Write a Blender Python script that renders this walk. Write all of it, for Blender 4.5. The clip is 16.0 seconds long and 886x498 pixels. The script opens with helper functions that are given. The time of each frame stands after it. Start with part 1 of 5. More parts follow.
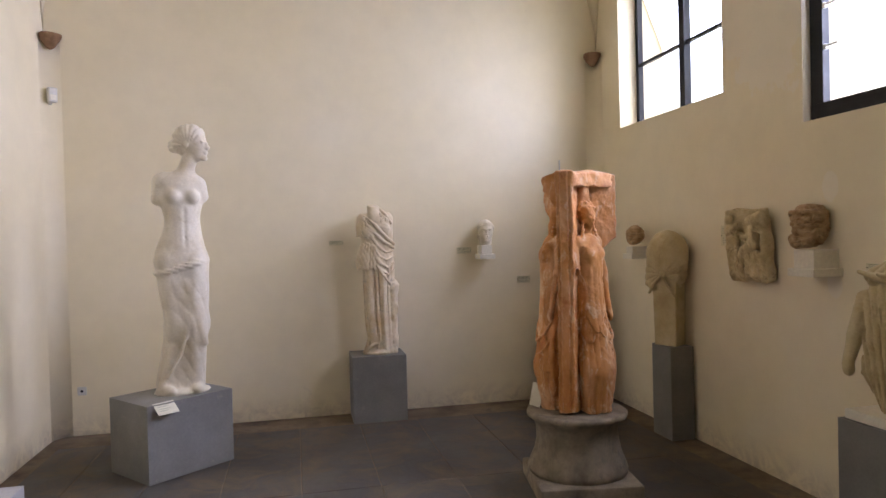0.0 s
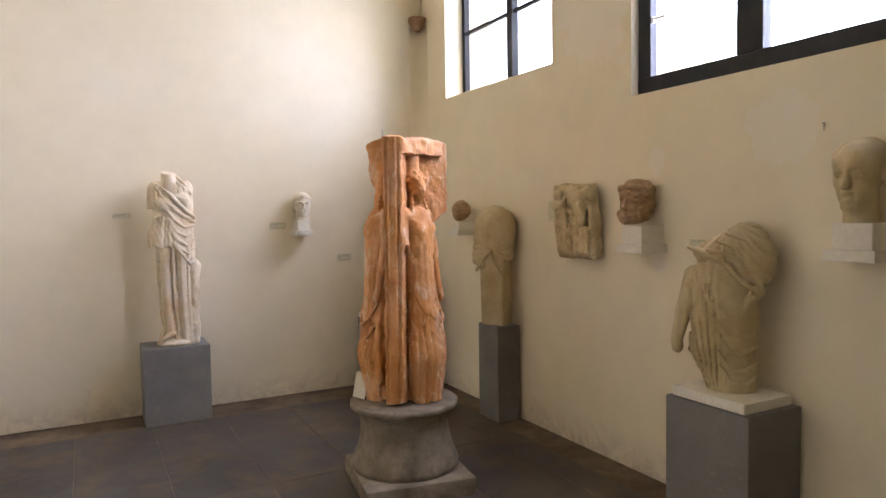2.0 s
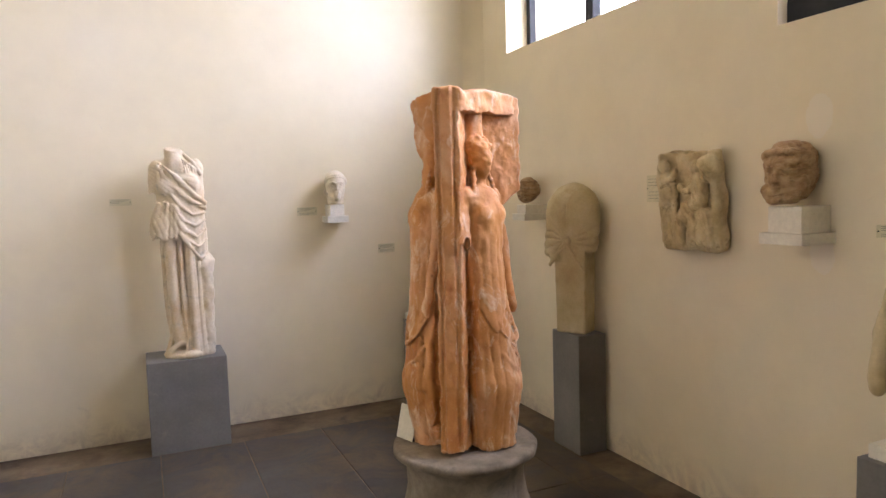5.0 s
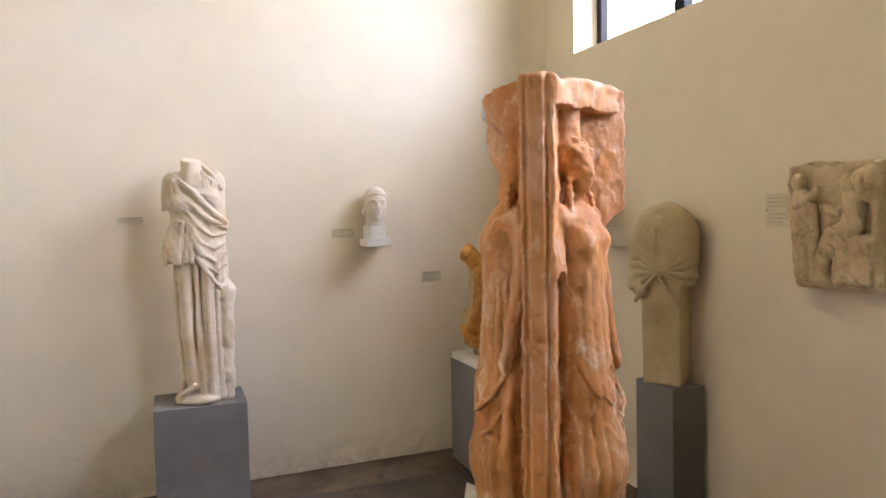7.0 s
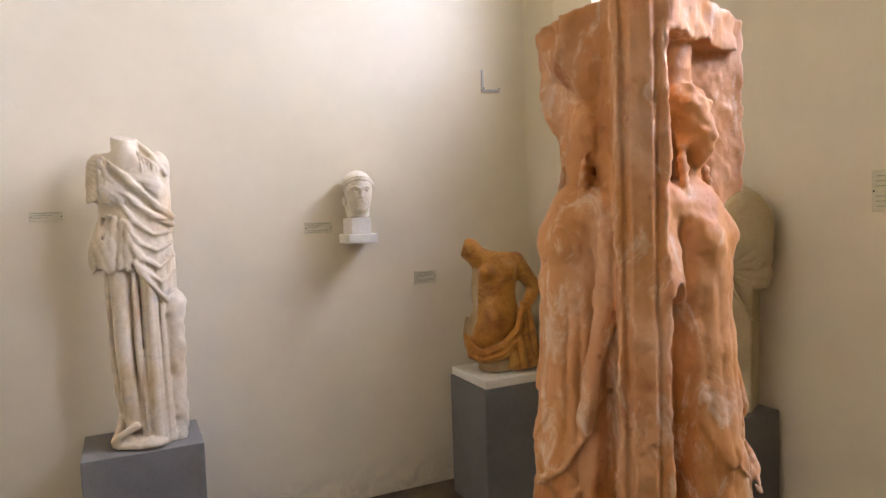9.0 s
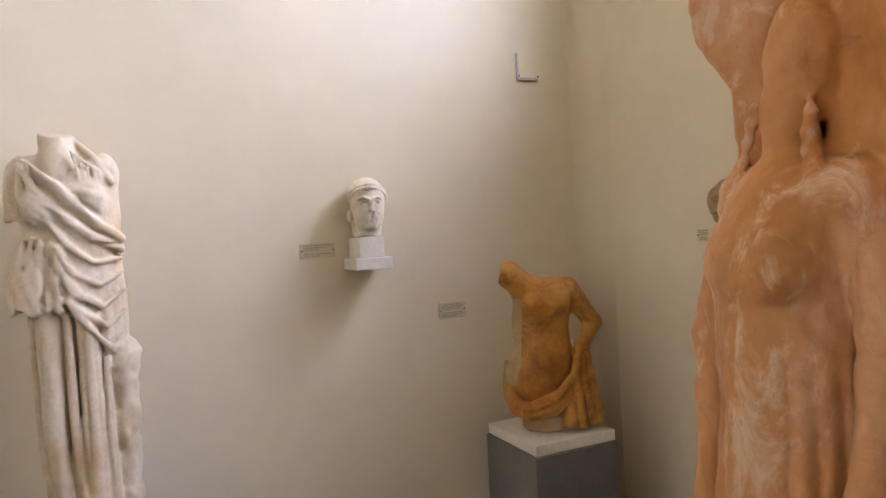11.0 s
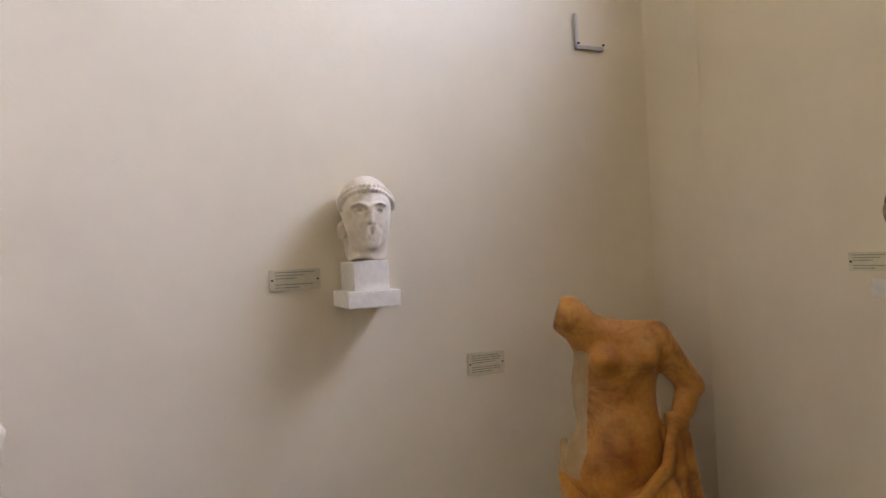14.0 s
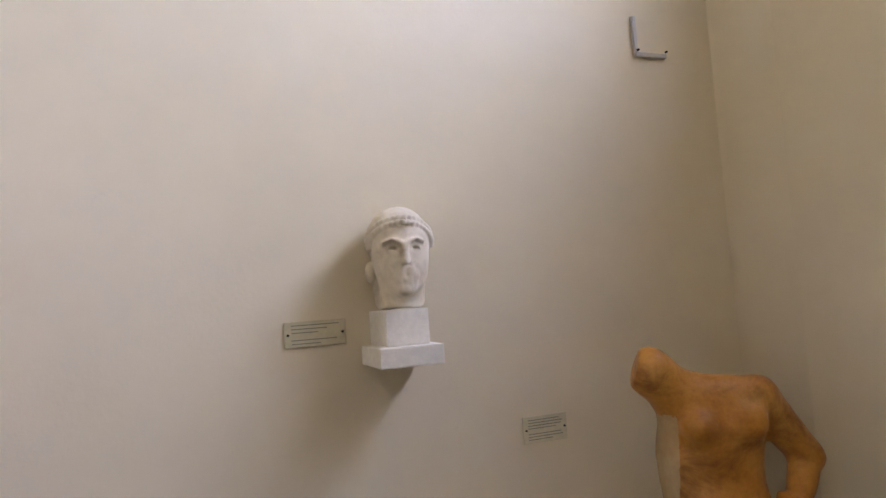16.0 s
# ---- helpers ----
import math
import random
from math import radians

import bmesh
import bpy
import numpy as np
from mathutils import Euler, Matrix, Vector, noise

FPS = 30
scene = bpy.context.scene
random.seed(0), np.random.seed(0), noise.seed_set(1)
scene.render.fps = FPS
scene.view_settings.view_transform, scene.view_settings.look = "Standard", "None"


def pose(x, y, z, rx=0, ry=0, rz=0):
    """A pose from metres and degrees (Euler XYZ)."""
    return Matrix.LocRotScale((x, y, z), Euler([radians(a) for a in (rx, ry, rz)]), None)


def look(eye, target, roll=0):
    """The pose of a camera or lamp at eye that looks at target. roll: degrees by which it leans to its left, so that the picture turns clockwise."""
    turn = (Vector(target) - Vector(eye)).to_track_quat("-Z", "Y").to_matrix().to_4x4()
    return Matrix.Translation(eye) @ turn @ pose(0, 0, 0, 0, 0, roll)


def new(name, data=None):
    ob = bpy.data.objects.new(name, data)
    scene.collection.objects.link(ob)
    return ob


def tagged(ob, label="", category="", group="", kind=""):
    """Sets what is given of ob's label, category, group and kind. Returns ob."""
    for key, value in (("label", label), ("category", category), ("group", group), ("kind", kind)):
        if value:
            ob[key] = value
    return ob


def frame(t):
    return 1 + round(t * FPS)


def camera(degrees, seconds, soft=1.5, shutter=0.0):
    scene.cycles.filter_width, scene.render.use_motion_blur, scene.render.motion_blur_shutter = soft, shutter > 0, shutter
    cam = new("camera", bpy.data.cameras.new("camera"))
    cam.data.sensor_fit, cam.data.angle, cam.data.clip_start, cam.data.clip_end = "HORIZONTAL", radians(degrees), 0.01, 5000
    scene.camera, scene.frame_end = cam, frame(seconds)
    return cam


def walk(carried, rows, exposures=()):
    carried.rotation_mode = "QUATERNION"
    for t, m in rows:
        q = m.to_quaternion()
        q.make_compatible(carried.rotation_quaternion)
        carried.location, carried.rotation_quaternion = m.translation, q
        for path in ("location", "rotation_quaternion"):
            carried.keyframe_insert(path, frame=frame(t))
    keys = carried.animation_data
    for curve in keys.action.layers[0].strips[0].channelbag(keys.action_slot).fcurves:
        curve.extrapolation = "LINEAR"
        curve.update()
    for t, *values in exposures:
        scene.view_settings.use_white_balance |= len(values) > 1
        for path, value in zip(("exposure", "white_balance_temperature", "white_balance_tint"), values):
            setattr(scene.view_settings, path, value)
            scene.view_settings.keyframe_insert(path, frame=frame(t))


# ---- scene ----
cam = camera(67.0, 16.0)
PATH = [
    (0, (0.157, 0.273, 1.596), (0.589, 2.225, 1.565), -1.5),
    (0.2, (0.167, 0.329, 1.59), (0.65, 2.269, 1.537), -1.6),
    (0.5, (0.195, 0.369, 1.568), (0.75, 2.289, 1.488), -1.5),
    (1, (0.216, 0.504, 1.575), (0.928, 2.371, 1.481), -1.2),
    (1.5, (0.247, 0.617, 1.571), (1.074, 2.435, 1.487), -1.0),
    (2, (0.279, 0.73, 1.565), (1.218, 2.493, 1.458), -0.9),
    (2.5, (0.34, 0.872, 1.57), (1.253, 2.647, 1.437), -1.5),
    (3, (0.419, 1.043, 1.568), (1.228, 2.868, 1.458), -1.9),
    (3.5, (0.479, 1.17, 1.583), (1.268, 3.004, 1.48), -2.3),
    (3.7, (0.515, 1.228, 1.59), (1.283, 3.071, 1.474), -2.4),
    (6, (0.694, 2.01, 1.544), (1.538, 3.816, 1.378), -1.4),
    (6.5, (0.721, 2.169, 1.55), (1.508, 4.004, 1.43), -1.3),
    (7, (0.747, 2.347, 1.563), (1.494, 4.2, 1.469), -1.2),
    (7.5, (0.774, 2.508, 1.555), (1.532, 4.353, 1.413), -1.3),
    (8, (0.787, 2.709, 1.57), (1.602, 4.529, 1.417), -1.4),
    (8.5, (0.806, 2.899, 1.579), (1.666, 4.699, 1.439), -1.8),
    (9, (0.835, 3.084, 1.561), (1.689, 4.888, 1.437), -2.0),
    (9.5, (0.881, 3.272, 1.541), (1.668, 5.109, 1.458), -2.3),
    (12, (1.173, 4.081, 1.524), (2.036, 5.884, 1.471), -3.3),
    (12.5, (1.226, 4.212, 1.5), (2.062, 6.028, 1.445), -3.5),
    (13, (1.298, 4.357, 1.511), (2.071, 6.202, 1.507), -3.5),
    (13.5, (1.364, 4.459, 1.529), (2.111, 6.315, 1.54), -3.0),
    (14, (1.398, 4.549, 1.528), (2.163, 6.396, 1.547), -2.6),
    (14.5, (1.397, 4.649, 1.537), (2.21, 6.475, 1.587), -2.6),
    (15, (1.406, 4.753, 1.537), (2.235, 6.569, 1.662), -3.2),
    (15.5, (1.437, 4.835, 1.54), (2.255, 6.655, 1.676), -4.0),
    (16, (1.461, 4.879, 1.545), (2.174, 6.742, 1.686), -3.9),
]
EXPOSURES = [(0.0, -0.94, 6780, 10), (2.0, -0.48, 6750, 9), (6.0, -0.30, 6710, 9), (9.0, -0.40, 6670, 10), (12.0, -0.56, 6530, 12), (14.0, -0.66, 6410, 12), (16.0, -0.76, 6330, 12)]
walk(cam, [(t, look(eye, target, roll)) for t, eye, target, roll in PATH], EXPOSURES)

# ---- light ----

world = bpy.data.worlds.new("world")
scene.world = world
world.use_nodes = True
sky = world.node_tree.nodes.new("ShaderNodeTexSky")
sky.sky_type, sky.sun_disc = "NISHITA", False
sky.sun_elevation, sky.sun_rotation = radians(55), radians(250)
world.node_tree.links.new(sky.outputs[0], world.node_tree.nodes["Background"].inputs[0])
world.node_tree.nodes["Background"].inputs[1].default_value = 0.15

sun = new("sun", bpy.data.lights.new("sun", "SUN"))
sun.data.energy, sun.data.angle, sun.data.color = 4.0, radians(0.5), (1.0, 0.95, 0.88)
sun.matrix_world = look((0, 0, 20), (8, 2.9, 8.6))


def window_light(name, y0, y1, z0, z1, x, power):
    lamp = bpy.data.lights.new(name, "AREA")
    lamp.shape, lamp.size, lamp.size_y = "RECTANGLE", y1 - y0, z1 - z0
    lamp.spread = radians(116)
    lamp.energy, lamp.color = power, (0.595, 0.645, 1.0)
    ob = new(name, lamp)
    ym, zm = (y0 + y1) / 2, (z0 + z1) / 2
    ob.matrix_world = look((x, ym, zm), (x - 1, ym, zm - 0.40))
    ob.visible_camera = True
    return ob


# ---- materials ----
XR_WALL = 3.144


def mat(name):
    m = bpy.data.materials.new(name)
    m.use_nodes = True
    nt = m.node_tree
    return m, nt, nt.nodes["Principled BSDF"]


def nd(nt, kind, **props):
    n = nt.nodes.new(kind)
    for k, v in props.items():
        n.inputs[k.replace("_", " ")].default_value = v
    return n


def noise_tex(nt, coord, scale, detail=4.0, rough=0.6, stretch=None, distortion=0.0):
    t = nd(nt, "ShaderNodeTexNoise", Scale=scale, Detail=detail, Roughness=rough, Distortion=distortion)
    if stretch:
        mp = nt.nodes.new("ShaderNodeMapping")
        mp.inputs["Scale"].default_value = stretch
        nt.links.new(coord, mp.inputs[0])
        coord = mp.outputs[0]
    nt.links.new(coord, t.inputs["Vector"])
    return t.outputs["Fac"]


def ramp(nt, fac, stops):
    r = nt.nodes.new("ShaderNodeValToRGB")
    nt.links.new(fac, r.inputs[0])
    els = r.color_ramp.elements
    while len(els) < len(stops):
        els.new(0.5)
    for e, (p, c) in zip(els, stops):
        e.position, e.color = p, (*c, 1) if len(c) == 3 else c
    return r.outputs[0]


def mix(nt, fac, a, b, blend="MIX"):
    m = nt.nodes.new("ShaderNodeMix")
    m.data_type, m.blend_type = "RGBA", blend
    for sock, v in ((m.inputs[0], fac), (m.inputs[6], a), (m.inputs[7], b)):
        if hasattr(v, "is_output"):
            nt.links.new(v, sock)
        elif isinstance(v, (int, float)):
            sock.default_value = v
        else:
            sock.default_value = (*v, 1)
    return m.outputs[2]


def grey(a):
    return (a, a, a)


def bump(nt, bsdf, height, strength, distance):
    b = nd(nt, "ShaderNodeBump", Strength=strength, Distance=distance)
    nt.links.new(height, b.inputs["Height"])
    nt.links.new(b.outputs[0], bsdf.inputs["Normal"])


def surface(name, base, dark, light, big=2.0, fine=40.0, rough=0.7, relief=0.2, depth=0.003, stretch=None,
            stain=None, stain_scale=5.0, stain_lo=0.52, stain_hi=0.68):
    """A mottled surface: broad tone, fine grain, optional stains, fine relief."""
    m, nt, bsdf = mat(name)
    co = nt.nodes.new("ShaderNodeTexCoord").outputs["Object"]
    broad = noise_tex(nt, co, big, 5, 0.6, stretch)
    grain = noise_tex(nt, co, fine, 6, 0.65, stretch)
    c = ramp(nt, broad, [(0.3, dark), (0.5, base), (0.72, light)])
    c = mix(nt, 0.35, c, ramp(nt, grain, [(0.3, grey(0.62)), (0.7, grey(1.0))]), "MULTIPLY")
    if stain:
        s = noise_tex(nt, co, stain_scale, 6, 0.68, stretch, 0.6)
        c = mix(nt, ramp(nt, s, [(stain_lo, grey(0)), (stain_hi, grey(1))]), c, stain)
    nt.links.new(c, bsdf.inputs["Base Color"])
    bsdf.inputs["Roughness"].default_value = rough
    bsdf.inputs["Specular IOR Level"].default_value = 0.3
    bump(nt, bsdf, grain, relief, depth)
    return m


PATCHES = [((XR_WALL, 4.02, 3.1), (0.3, 0.78, 1.15)), ((XR_WALL, 3.52, 1.84), (0.1, 0.10, 0.16)), ((XR_WALL, 3.5, 1.27), (0.1, 0.10, 0.14)),
           ((XR_WALL, 2.75, 1.95), (0.1, 0.35, 0.3))]


def wall_paint():
    """Cream limewash: broad blotches, patched strips, scuffs near the floor, gentle unevenness."""
    m, nt, bsdf = mat("cream limewash")
    co = nt.nodes.new("ShaderNodeTexCoord").outputs["Object"]
    broad = noise_tex(nt, co, 0.8, 4, 0.55)
    mid = noise_tex(nt, co, 5.0, 6, 0.6)
    grain = noise_tex(nt, co, 90.0, 5, 0.6)
    c = ramp(nt, broad, [(0.3, (0.835, 0.728, 0.495)), (0.55, (0.865, 0.763, 0.548)), (0.75, (0.88, 0.795, 0.605))])
    c = mix(nt, 0.3, c, ramp(nt, mid, [(0.3, grey(0.84)), (0.65, grey(1.0))]), "MULTIPLY")
    scuff = noise_tex(nt, co, 7.0, 8, 0.7, None, 1.0)
    c = mix(nt, ramp(nt, scuff, [(0.66, grey(0)), (0.78, grey(0.35))]), c, (0.6, 0.52, 0.40))
    # splashed dirt from mopping, low on the wall
    sep = nt.nodes.new("ShaderNodeSeparateXYZ")
    nt.links.new(co, sep.inputs[0])
    low = ramp(nt, sep.outputs[2], [(0.0, grey(1)), (0.22, grey(0))])
    d = mix(nt, low, grey(0), ramp(nt, scuff, [(0.4, grey(0)), (0.62, grey(0.7))]))
    c = mix(nt, d, c, (0.50, 0.42, 0.31))
    # repaired plaster: pale patches with ragged outlines
    pos = nt.nodes.new("ShaderNodeNewGeometry").outputs["Position"]
    ragged = noise_tex(nt, pos, 3.5, 6, 0.65)
    for centre, size in PATCHES:
        mp = nt.nodes.new("ShaderNodeMapping")
        mp.vector_type = "TEXTURE"
        mp.inputs["Location"].default_value, mp.inputs["Scale"].default_value = centre, size
        nt.links.new(pos, mp.inputs[0])
        ln = nt.nodes.new("ShaderNodeVectorMath")
        ln.operation = "LENGTH"
        nt.links.new(mp.outputs[0], ln.inputs[0])
        add = nt.nodes.new("ShaderNodeMath")
        add.operation = "MULTIPLY_ADD"
        nt.links.new(ragged, add.inputs[0])
        add.inputs[1].default_value = 0.9
        nt.links.new(ln.outputs["Value"], add.inputs[2])
        c = mix(nt, ramp(nt, add.outputs[0], [(0.975, grey(0.32)), (1.0, grey(0))]), c, (0.87, 0.82, 0.74))
    nt.links.new(c, bsdf.inputs["Base Color"])
    bsdf.inputs["Roughness"].default_value = 0.85
    bsdf.inputs["Specular IOR Level"].default_value = 0.2
    h = mix(nt, 0.25, mid, grain)
    bump(nt, bsdf, h, 0.35, 0.006)
    return m


WALL = wall_paint()
# Sandy brown with broad darker blotches spread at random.
DUST = surface("sandy mortar border", (0.185, 0.132, 0.08), (0.085, 0.062, 0.042), (0.27, 0.20, 0.13), 3.0, 50, 0.9, 0.4, 0.004,
               stain=(0.12, 0.095, 0.07), stain_scale=3.0, stain_lo=0.5, stain_hi=0.68)
PLINTH = surface("grey painted board", (0.225, 0.212, 0.184), (0.19, 0.177, 0.155), (0.26, 0.246, 0.216), 3.0, 60, 0.55, 0.1, 0.001,
                 stain=(0.28, 0.256, 0.211), stain_scale=9.0, stain_lo=0.62, stain_hi=0.75)
WHITE = surface("white painted plaster", (0.88, 0.823, 0.675), (0.84, 0.774, 0.621), (0.9, 0.853, 0.72), 6.0, 60, 0.6, 0.12, 0.001)
MARBLE = surface("white marble", (0.76, 0.673, 0.519), (0.66, 0.556, 0.378), (0.81, 0.741, 0.598), 4.0, 60, 0.5, 0.25, 0.002,
                 stain=(0.52, 0.419, 0.246), stain_scale=5.0, stain_lo=0.58, stain_hi=0.8)
MARBLE_WORN = surface("weathered marble", (0.74, 0.611, 0.409), (0.6, 0.427, 0.226), (0.79, 0.689, 0.505), 4.5, 80, 0.65, 0.3, 0.002,
                      stain=(0.44, 0.388, 0.296), stain_scale=9.0, stain_lo=0.56, stain_hi=0.74)


def pink_marble():
    """Salmon marble stained ochre and rust, with pale streaks, small pits and paler sharp edges."""
    m, nt, bsdf = mat("pink stained marble")
    co = nt.nodes.new("ShaderNodeTexCoord").outputs["Object"]
    broad = noise_tex(nt, co, 3.0, 5, 0.6, (1.3, 1.3, 0.8), 0.4)
    c = ramp(nt, broad, [(0.30, (0.47, 0.176, 0.0429)), (0.44, (0.6, 0.266, 0.0741)), (0.56, (0.64, 0.314, 0.125)), (0.72, (0.72, 0.427, 0.226))])
    rust = noise_tex(nt, co, 6.0, 8, 0.7, (1.4, 1.4, 0.6), 1.0)
    c = mix(nt, ramp(nt, rust, [(0.55, grey(0)), (0.70, grey(0.75))]), c, (0.46, 0.147, 0.0429))
    pale = noise_tex(nt, co, 9.0, 8, 0.72, (1.3, 1.3, 0.7), 0.8)
    c = mix(nt, ramp(nt, pale, [(0.54, grey(0)), (0.64, grey(0.75))]), c, (0.78, 0.57, 0.367))
    grain = noise_tex(nt, co, 90.0, 5, 0.65)
    c = mix(nt, 0.25, c, ramp(nt, grain, [(0.3, grey(0.70)), (0.65, grey(1.0))]), "MULTIPLY")
    # convex edges are mixed towards a paler tone
    point = nt.nodes.new("ShaderNodeNewGeometry").outputs["Pointiness"]
    c = mix(nt, ramp(nt, point, [(0.53, grey(0)), (0.60, grey(0.7))]), c, (0.82, 0.598, 0.39))
    pits = noise_tex(nt, co, 26.0, 3, 0.5, None, 0.5)
    c = mix(nt, ramp(nt, pits, [(0.70, grey(0)), (0.76, grey(0.6))]), c, (0.28, 0.114, 0.0468))
    nt.links.new(c, bsdf.inputs["Base Color"])
    bsdf.inputs["Roughness"].default_value = 0.55
    bsdf.inputs["Specular IOR Level"].default_value = 0.35
    bump(nt, bsdf, grain, 0.5, 0.003)
    return m


PINK = pink_marble()
# Dark tone and blotches also paint in brown shading; light tone, golden highlights.
AMBER = surface("amber stained marble", (0.55, 0.242, 0.0374), (0.3, 0.0977, 0.017), (0.66, 0.363, 0.0884), 5.0, 80, 0.42, 0.2, 0.0015,
                stain=(0.23, 0.0698, 0.015), stain_scale=5.0, stain_lo=0.50, stain_hi=0.68)
SANDSTONE = surface("pale weathered limestone", (0.72, 0.575, 0.32), (0.52, 0.385, 0.19), (0.79, 0.68, 0.44), 9.0, 80, 0.8, 0.5, 0.003,
                    stain=(0.34, 0.235, 0.12), stain_scale=13.0, stain_lo=0.58, stain_hi=0.72)
TAN = surface("tan weathered marble", (0.58, 0.456, 0.242), (0.46, 0.338, 0.157), (0.67, 0.559, 0.34), 4.0, 80, 0.6, 0.2, 0.002,
              stain=(0.46, 0.314, 0.145), stain_scale=6.0, stain_lo=0.56, stain_hi=0.76)
BROWN = surface("brown crusted marble", (0.46, 0.291, 0.14), (0.27, 0.15, 0.068), (0.58, 0.427, 0.246), 14.0, 80, 0.75, 0.6, 0.004,
                stretch=(1, 1, 2.2), stain=(0.16, 0.0873, 0.0382), stain_scale=16.0, stain_lo=0.55, stain_hi=0.7)
GREYSTONE = surface("grey weathered stone", (0.265, 0.211, 0.138), (0.15, 0.116, 0.0736), (0.38, 0.314, 0.221), 6.0, 60, 0.8, 0.6, 0.005,
                    stain=(0.15, 0.127, 0.0966), stain_scale=6.0, stain_lo=0.54, stain_hi=0.72)
CREAM_MARBLE = surface("cream marble", (0.82, 0.723, 0.531), (0.72, 0.611, 0.418), (0.87, 0.795, 0.626), 9.0, 70, 0.55, 0.3, 0.0015,
                       stain=(0.44, 0.339, 0.209), stain_scale=14.0, stain_lo=0.60, stain_hi=0.8)
CREAM = surface("pale plaster filling", (0.5, 0.344, 0.157), (0.42, 0.272, 0.111), (0.56, 0.417, 0.221), 8, 60, 0.7, 0.2, 0.001)
CORBEL = surface("terracotta brown stone", (0.27, 0.152, 0.0765), (0.18, 0.098, 0.0495), (0.34, 0.206, 0.117), 12, 80, 0.8, 0.5, 0.003)
IRON = surface("black painted steel", (0.012, 0.012, 0.014), (0.008, 0.008, 0.01), (0.02, 0.02, 0.022), 8, 60, 0.45, 0.1, 0.001)
CARD = surface("cream card", (0.74, 0.693, 0.534), (0.7, 0.653, 0.488), (0.78, 0.733, 0.58), 9, 60, 0.5, 0.05, 0.0005)
PLATE = surface("clear label plate", (0.76, 0.686, 0.444), (0.72, 0.647, 0.409), (0.8, 0.725, 0.487), 9, 60, 0.35, 0.05, 0.0005)
INK = surface("dark print", (0.34, 0.32, 0.22), (0.30, 0.28, 0.19), (0.38, 0.36, 0.26), 9, 60, 0.6, 0.05, 0.0005)
METAL = surface("dull grey metal", (0.56, 0.525, 0.451), (0.48, 0.446, 0.386), (0.62, 0.584, 0.506), 20, 90, 0.5, 0.1, 0.001)
PLASTIC = surface("off-white plastic", (0.70, 0.67, 0.60), (0.66, 0.63, 0.56), (0.74, 0.71, 0.65), 9, 60, 0.4, 0.05, 0.0005)
BLACK = surface("black plastic", (0.02, 0.02, 0.02), (0.015, 0.015, 0.015), (0.03, 0.03, 0.03), 9, 60, 0.4, 0.05, 0.0005)
RED = surface("red plastic", (0.35, 0.03, 0.03), (0.3, 0.02, 0.02), (0.4, 0.04, 0.04), 9, 60, 0.4, 0.05, 0.0005)
GROUND = surface("pale dry ground", (0.42, 0.38, 0.32), (0.34, 0.30, 0.25), (0.50, 0.46, 0.40), 0.6, 20, 0.95, 0.3, 0.01)


def glass():
    m, nt, bsdf = mat("window glass")
    bsdf.inputs["Base Color"].default_value = (0.95, 0.97, 0.98, 1)
    bsdf.inputs["Transmission Weight"].default_value = 1.0
    bsdf.inputs["Roughness"].default_value = 0.0
    bsdf.inputs["IOR"].default_value = 1.01
    return m


GLASS = glass()


# ---- building helpers ----
def link_mesh(name, bm, material, smooth=False):
    me = bpy.data.meshes.new(name)
    bm.to_mesh(me)
    bm.free()
    if smooth:
        me.polygons.foreach_set("use_smooth", [True] * len(me.polygons))
    me.materials.append(material)
    return new(name, me)


def part(name, bm, material, parent, label="", smooth=False):
    ob = link_mesh(name, bm, material, smooth)
    ob.parent = parent
    if label:
        ob["label"] = label
    return ob


def box_bm(x0, y0, z0, x1, y1, z1, bevel=0.0, segs=2, bm=None):
    own = bmesh.new()
    bmesh.ops.create_cube(own, size=1.0)
    bmesh.ops.scale(own, vec=(abs(x1 - x0), abs(y1 - y0), abs(z1 - z0)), verts=own.verts)
    bmesh.ops.translate(own, vec=((x0 + x1) / 2, (y0 + y1) / 2, (z0 + z1) / 2), verts=own.verts)
    if bevel:
        bmesh.ops.bevel(own, geom=list(own.edges), offset=bevel, segments=segs, affect="EDGES", profile=0.7)
    if bm is None:
        return own
    tmp = bpy.data.meshes.new("tmp")
    own.to_mesh(tmp)
    own.free()
    bm.from_mesh(tmp)
    bpy.data.meshes.remove(tmp)
    return bm


def lathe_bm(profile, segs=48, wobble=None):
    """A turned solid from (radius, height) pairs, closed at both ends."""
    bm = bmesh.new()
    rings = []
    for r, z in profile:
        ring = []
        for i in range(segs):
            a = 2 * math.pi * i / segs
            rr = r + (wobble(a, z) if wobble else 0)
            ring.append(bm.verts.new((rr * math.cos(a), rr * math.sin(a), z)))
        rings.append(ring)
    for r0, r1 in zip(rings, rings[1:]):
        for i in range(segs):
            j = (i + 1) % segs
            bm.faces.new((r0[i], r0[j], r1[j], r1[i]))
    bm.faces.new(list(reversed(rings[0])))
    bm.faces.new(rings[-1])
    return bm


# ---- the room ----
XL, XR, YB, YF, TOP = -1.85, 3.144, 6.485, -3.2, 5.6
THICK = 0.45
SPRING, RISE, BAY = 3.36, 1.95, (1.0, 6.485)
W1 = (4.478, 6.009, 2.58, 4.15)
W2 = (2.20, 3.72, 2.235, 3.95)


def wall(name, x0, y0, x1, y1, z0=0.0, z1=TOP):
    bm = box_bm(x0, y0, z0, x1, y1, z1)
    return tagged(link_mesh(name, bm, WALL), "cream limewashed plaster wall", "wall", kind="structure")


